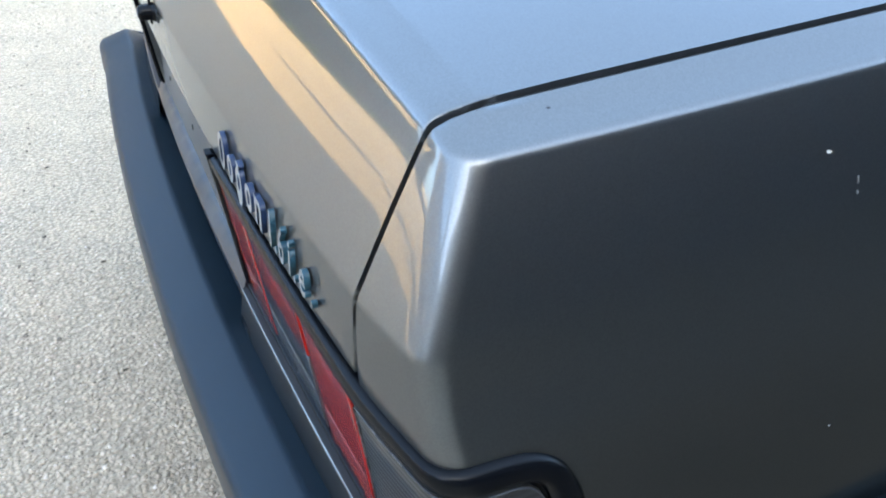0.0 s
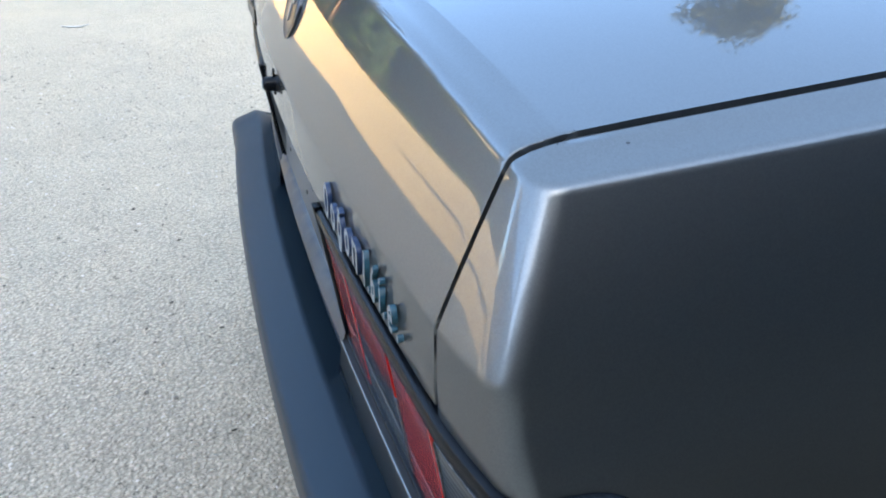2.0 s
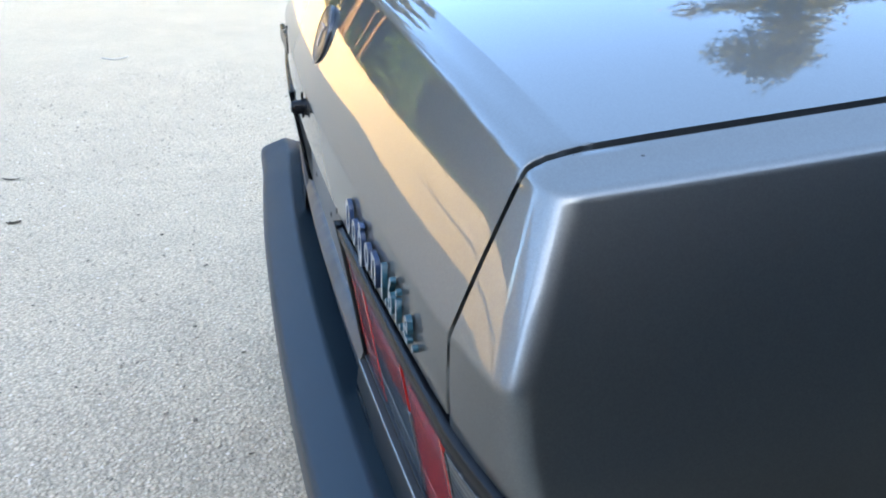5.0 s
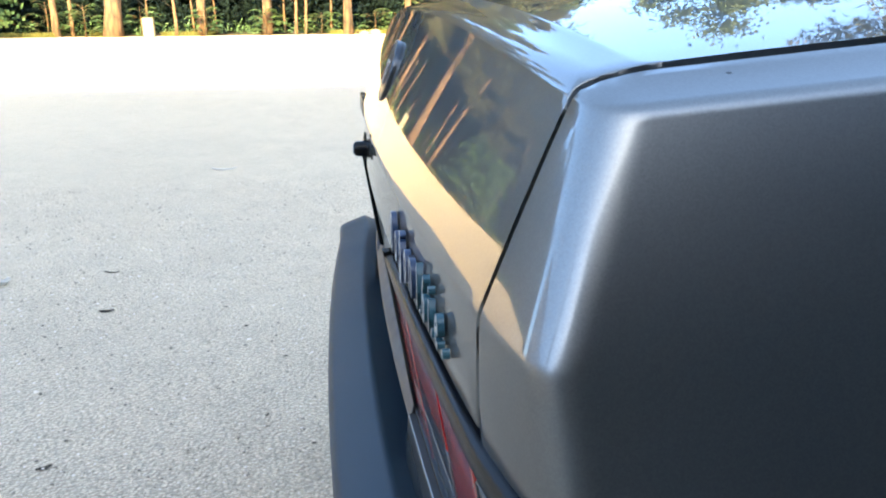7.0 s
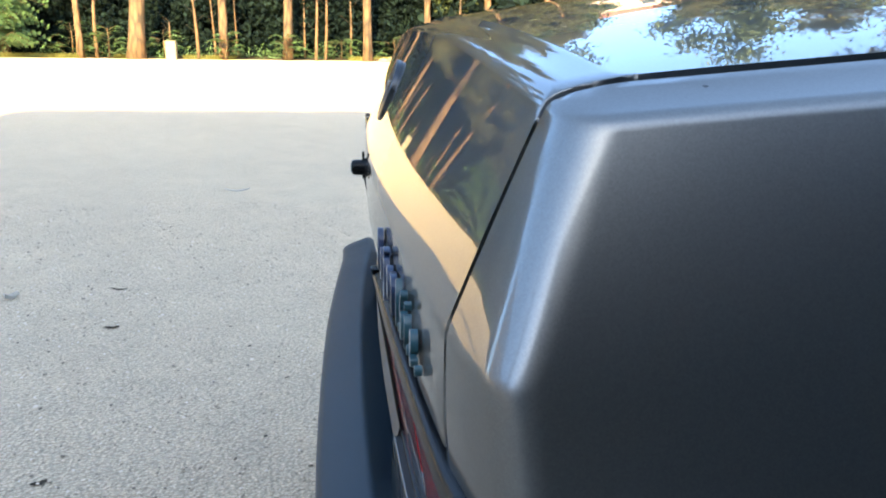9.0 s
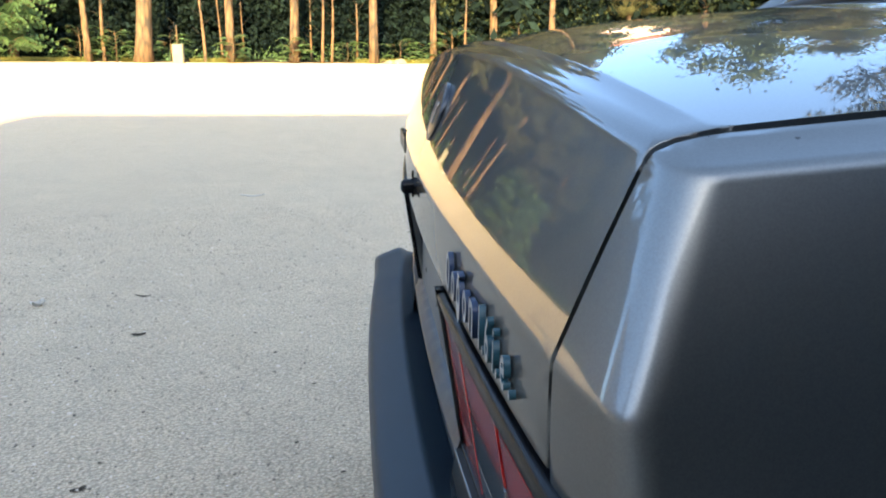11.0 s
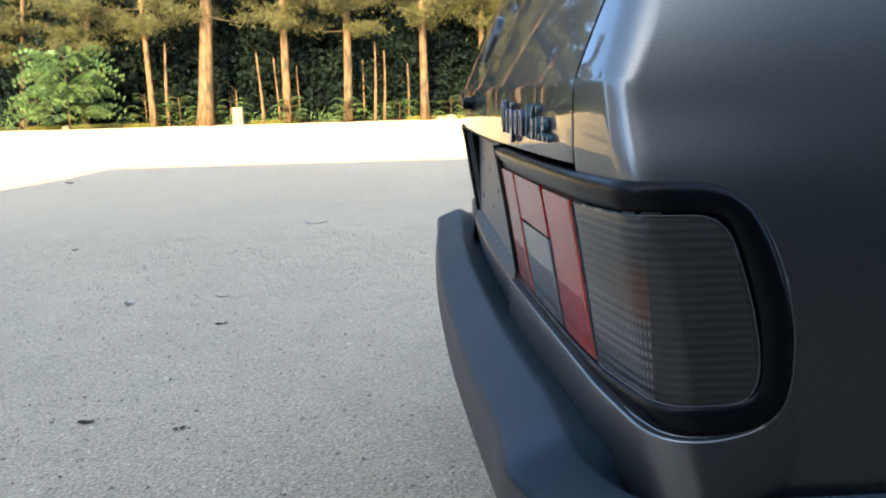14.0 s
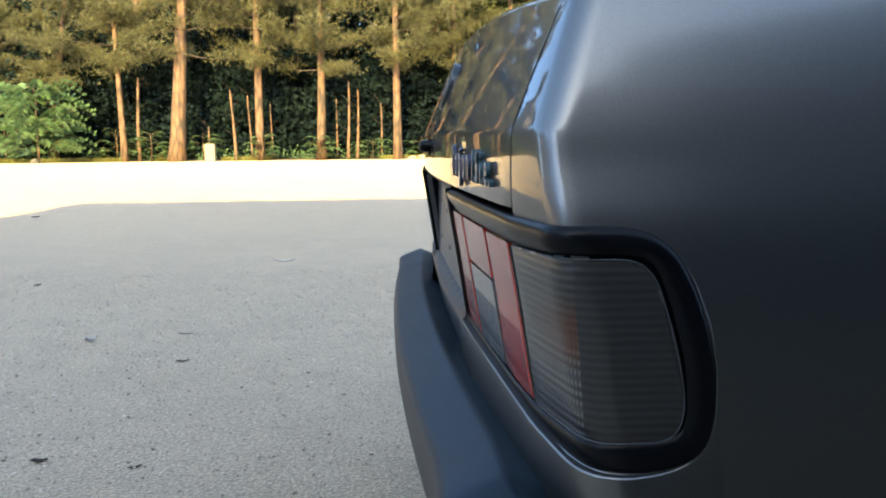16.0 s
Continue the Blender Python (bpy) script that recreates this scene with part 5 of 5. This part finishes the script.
# pale stone post and stones at the edge
def stone_post(x, y):
    ob = part("stone_post", block(-0.19, 0.19, -0.15, 0.15, -0.02, 0.66, 0.03, 3), STONE, None)
    for v in ob.data.vertices:
        v.co.x *= 1.0 - 0.05 * v.co.z
    ob.location = (x, y, 0)
    tagged(ob, "squat pale stone post at the lot's edge", "post")


stone_post(-6.45, 30.8)


def stone(x, y, r, seed, mat, label, name="stone"):
    bm = bmesh.new()
    bmesh.ops.create_icosphere(bm, subdivisions=2, radius=r)
    for v in bm.verts:
        k = 1 + 0.35 * noise.noise(v.co * (1.4 / r) + Vector((seed, 0, 0)))
        v.co = Vector((v.co.x * k * 1.2, v.co.y * k, max(v.co.z * k * 0.7, -0.2 * r)))
    ob = part(name, bm, mat, None, smooth=True)
    ob.location = (x, y, 0.18 * r)
    tagged(ob, label, "stone")


stone(-12.9, 31.0, 0.17, 1, STONE, "white stone lying on the verge")
stone(1.15, 30.9, 0.16, 2, STONE, "pale stone beside a pine trunk")
stone(1.55, 31.0, 0.22, 3, STONE, "pale stone beside a pine trunk")
stone(0.95, 31.2, 0.12, 4, SOIL, "brown stone beside a pine trunk")


# ---------------------------------------------------------------- buildings
def building(name, x0, x1, y0, y1, h, wall, label, storeys, face="-y", roof=True):
    """A plain block with a slab roof, storeys of windows with frames and sills, and balconies."""
    b = new(name)
    tagged(b, label, "building")
    part("wall", block(x0, x1, y0, y1, -0.1, h), wall, b)
    if roof:
        bm = bmesh.new()
        e = 0.5
        lo = [bm.verts.new(v) for v in ((x0 - e, y0 - e, h), (x1 + e, y0 - e, h), (x1 + e, y1 + e, h), (x0 - e, y1 + e, h))]
        ym = (y0 + y1) / 2
        hi = [bm.verts.new(v) for v in ((x0 + 2, ym, h + 2.2), (x1 - 2, ym, h + 2.2))]
        for f in ((lo[0], lo[1], hi[1], hi[0]), (lo[1], lo[2], hi[1]), (lo[2], lo[3], hi[0], hi[1]), (lo[3], lo[0], hi[0]), (lo[3], lo[2], lo[1], lo[0])):
            bm.faces.new(f)
        part("roof", bm, ROOF_TILE, b, "red clay roof")
    else:
        part("parapet", block(x0 - 0.15, x1 + 0.15, y0 - 0.15, y1 + 0.15, h, h + 0.25), CONCRETE, b)
    sh = h / max(storeys, 1)
    w = x1 - x0
    n = max(2, int(w / 3.2))
    yf = y0 if face == "-y" else y1
    d = -1 if face == "-y" else 1
    for s in range(storeys):
        for i in range(n):
            cx = x0 + w * (i + 0.5) / n
            cz = sh * (s + 0.52)
            win = part("window", block(cx - 0.65, cx + 0.65, min(yf, yf + d * 0.06), max(yf, yf + d * 0.06), cz - 0.7, cz + 0.7), CONCRETE, b)
            part("pane", block(cx - 0.55, cx + 0.55, min(yf + d * 0.055, yf + d * 0.08), max(yf + d * 0.055, yf + d * 0.08), cz - 0.6, cz + 0.6), PANE, win)
            part("sill", block(cx - 0.75, cx + 0.75, min(yf, yf + d * 0.16), max(yf, yf + d * 0.16), cz - 0.78, cz - 0.70), CONCRETE, win)
    return b


building("unseen_building", -7.95, 46.0, -24.0, -11.0, 9.63, CONCRETE, "weathered concrete block whose shade falls over the lot", 0, "+y", False)
# added out of view: blocks the low sky that the car's side would mirror
building("dark_side_block", 1.4, 46.0, -10.8, -4.2, 4.9, DARK_WALL, "low unseen dark block added to keep sky out of the car side", 0, "+y", False)
# added behind the camera to cover bright sky in the corner's reflection
building("unseen_building", -34.0, -13.0, -40.0, -28.0, 14.5, CONCRETE, "unseen concrete block added to dim the sky mirrored in the rear corner", 0, "+y", False)
# another added block, unseen, that tones the corner's reflection towards the west
building("unseen_building", -52.0, -38.0, -35.0, 22.0, 10.5, STUCCO, "unseen cream block added to soften the reflection in the rear corner", 0, "+y", False)
building("house", 20.0, 31.0, 74.0, 84.0, 17.5, STUCCO_PINK, "tall pink rendered house with a red roof beyond the trees", 5)
building("house", 14.0, 19.0, 78.0, 88.0, 8.5, STUCCO, "cream rendered house with a red roof beyond the trees", 2)
building("hillside_building", -36.0, -30.5, 66.0, 76.0, 21.5, TAN, "tall tan apartment house above the woods", 7, roof=False)
building("hillside_building", -40.6, -36.6, 64.5, 73.0, 16.8, TAN, "stepped tan apartment house above the woods", 5, roof=False)


# ---------------------------------------------------------------- litter on the asphalt
def litter(x, y, length, width, turn, mat, label, name, seed, curl=0.25):
    """A curled scrap or leaf, thin but bent, lying on the ground."""
    g = np.random.default_rng(seed)
    n, m = 8, 5
    verts = []
    for i in range(n):
        t = i / (n - 1)
        w = width * (0.25 + 0.75 * math.sin(math.pi * (0.08 + 0.86 * t))) / 2
        for j in range(m):
            q = 2 * j / (m - 1) - 1
            verts.append(((t - 0.5) * length, q * w * (1 + 0.2 * g.normal() * (abs(q) == 1)), 0.004 + curl * length * (2 * t - 1) ** 2 * 0.35 + curl * width * q * q * 0.6))
    faces = [(i * m + j, i * m + j + 1, (i + 1) * m + j + 1, (i + 1) * m + j) for i in range(n - 1) for j in range(m - 1)]
    bm = bmesh.new()
    vs = [bm.verts.new(v) for v in verts]
    for f in faces:
        bm.faces.new([vs[k] for k in f])
    bmesh.ops.solidify(bm, geom=bm.faces[:], thickness=0.0015)
    low = min(v.co.z for v in bm.verts)
    for v in bm.verts:
        v.co.z -= low - 0.0005
    ob = part(name, bm, mat, None, smooth=True)
    ob.matrix_basis = pose(x, y, 0.0, 0, 0, turn)
    tagged(ob, label, "litter")


BITS = [(-0.914, 2.568, 0.05, 0.022, 10, DRY, "leaf"), (-1.070, 1.576, 0.045, 0.024, 5, DRY, "leaf"), (-0.793, 1.506, 0.038, 0.018, 30, DRY, "leaf"), (-1.393, 2.935, 0.055, 0.035, 50, PALE, "paper"),
        (-1.009, 3.03, 0.07, 0.016, -10, DRY, "twig"), (-0.848, 3.657, 0.015, 0.011, 0, DRY, "leaf"), (-0.287, 1.699, 0.015, 0.010, 70, DRY, "leaf"), (-0.161, 1.534, 0.014, 0.010, 20, DRY, "leaf"),
        (-0.259, 2.080, 0.017, 0.011, 40, DRY, "leaf"), (-0.161, 1.113, 0.014, 0.009, 0, DRY, "leaf"), (-0.495, 2.552, 0.014, 0.010, 15, DRY, "leaf"), (-0.404, 2.353, 0.018, 0.014, 80, DRY, "leaf"),
        (-4.02, 8.90, 0.09, 0.06, 0, DRY, "leaf"), (-0.817, 5.20, 0.16, 0.03, 5, PALE, "twig"), (-2.2, 4.4, 0.05, 0.03, 60, DRY, "leaf")]
for k, (x, y, l, w, turn, mat, what) in enumerate(BITS):
    litter(x, y, l, w, turn, mat, {"leaf": "curled dry brown leaf on the asphalt", "paper": "crumpled scrap of white paper on the asphalt", "twig": "thin dry twig lying on the asphalt"}[what], {"leaf": "dry_leaf", "paper": "paper_scrap", "twig": "twig"}[what], 60 + k, 0.7 if what == "paper" else 0.25)


def chippings():
    """Loose chippings strewn over the near asphalt."""
    g = np.random.default_rng(5)
    n = 22000
    x, y = g.uniform(-2.6, 0.3, n), 0.22 + 4.6 * g.random(n) ** 1.7
    r = (0.0018 + 0.0042 * g.random(n) ** 2.2) * (1 + 0.10 * y)
    a = g.uniform(0, 6.28, n)[:, None] + np.array([0.0, 1.57, 3.14, 4.71]) + g.normal(size=(n, 4)) * 0.28
    long = g.uniform(0.55, 1.0, (n, 1))
    turn = g.uniform(0, 6.28, (n, 1))
    rad = r[:, None] * g.uniform(0.65, 1.2, (n, 4))
    px, py = np.cos(a) * rad, np.sin(a) * rad * long
    qx, qy = px * np.cos(turn) - py * np.sin(turn), px * np.sin(turn) + py * np.cos(turn)
    high = r[:, None] * g.uniform(0.25, 0.6, (n, 1)) * g.uniform(0.6, 1.3, (n, 4))
    low = np.stack([x[:, None] + qx, y[:, None] + qy, np.full((n, 4), 0.0004)], 2)
    top = np.stack([x[:, None] + qx * 0.78, y[:, None] + qy * 0.78, 0.0006 + high], 2)
    verts = np.concatenate([low, top], 1).reshape(-1, 3)
    f = np.array([(4, 5, 6, 7), (0, 1, 5, 4), (1, 2, 6, 5), (2, 3, 7, 6), (3, 0, 4, 7)])
    faces = (np.arange(n)[:, None, None] * 8 + f[None]).reshape(-1, 4)
    m, nt, b = material("loose_chippings", (0.3, 0.29, 0.27), 0.85)
    geo = nt.nodes.new("ShaderNodeNewGeometry")
    nt.links.new(ramp(nt, geo.outputs["Random Per Island"], (0.0, (0.12, 0.092, 0.068)), (0.22, (0.34, 0.26, 0.186)), (0.7, (0.54, 0.42, 0.31)), (1.0, (0.78, 0.66, 0.53))), b.inputs["Base Color"])
    tagged(new("loose_chippings", quick_mesh("loose_chippings", verts, faces, m)), "small loose grey and white stone chippings on asphalt", "gravel", kind="stuff")


chippings()
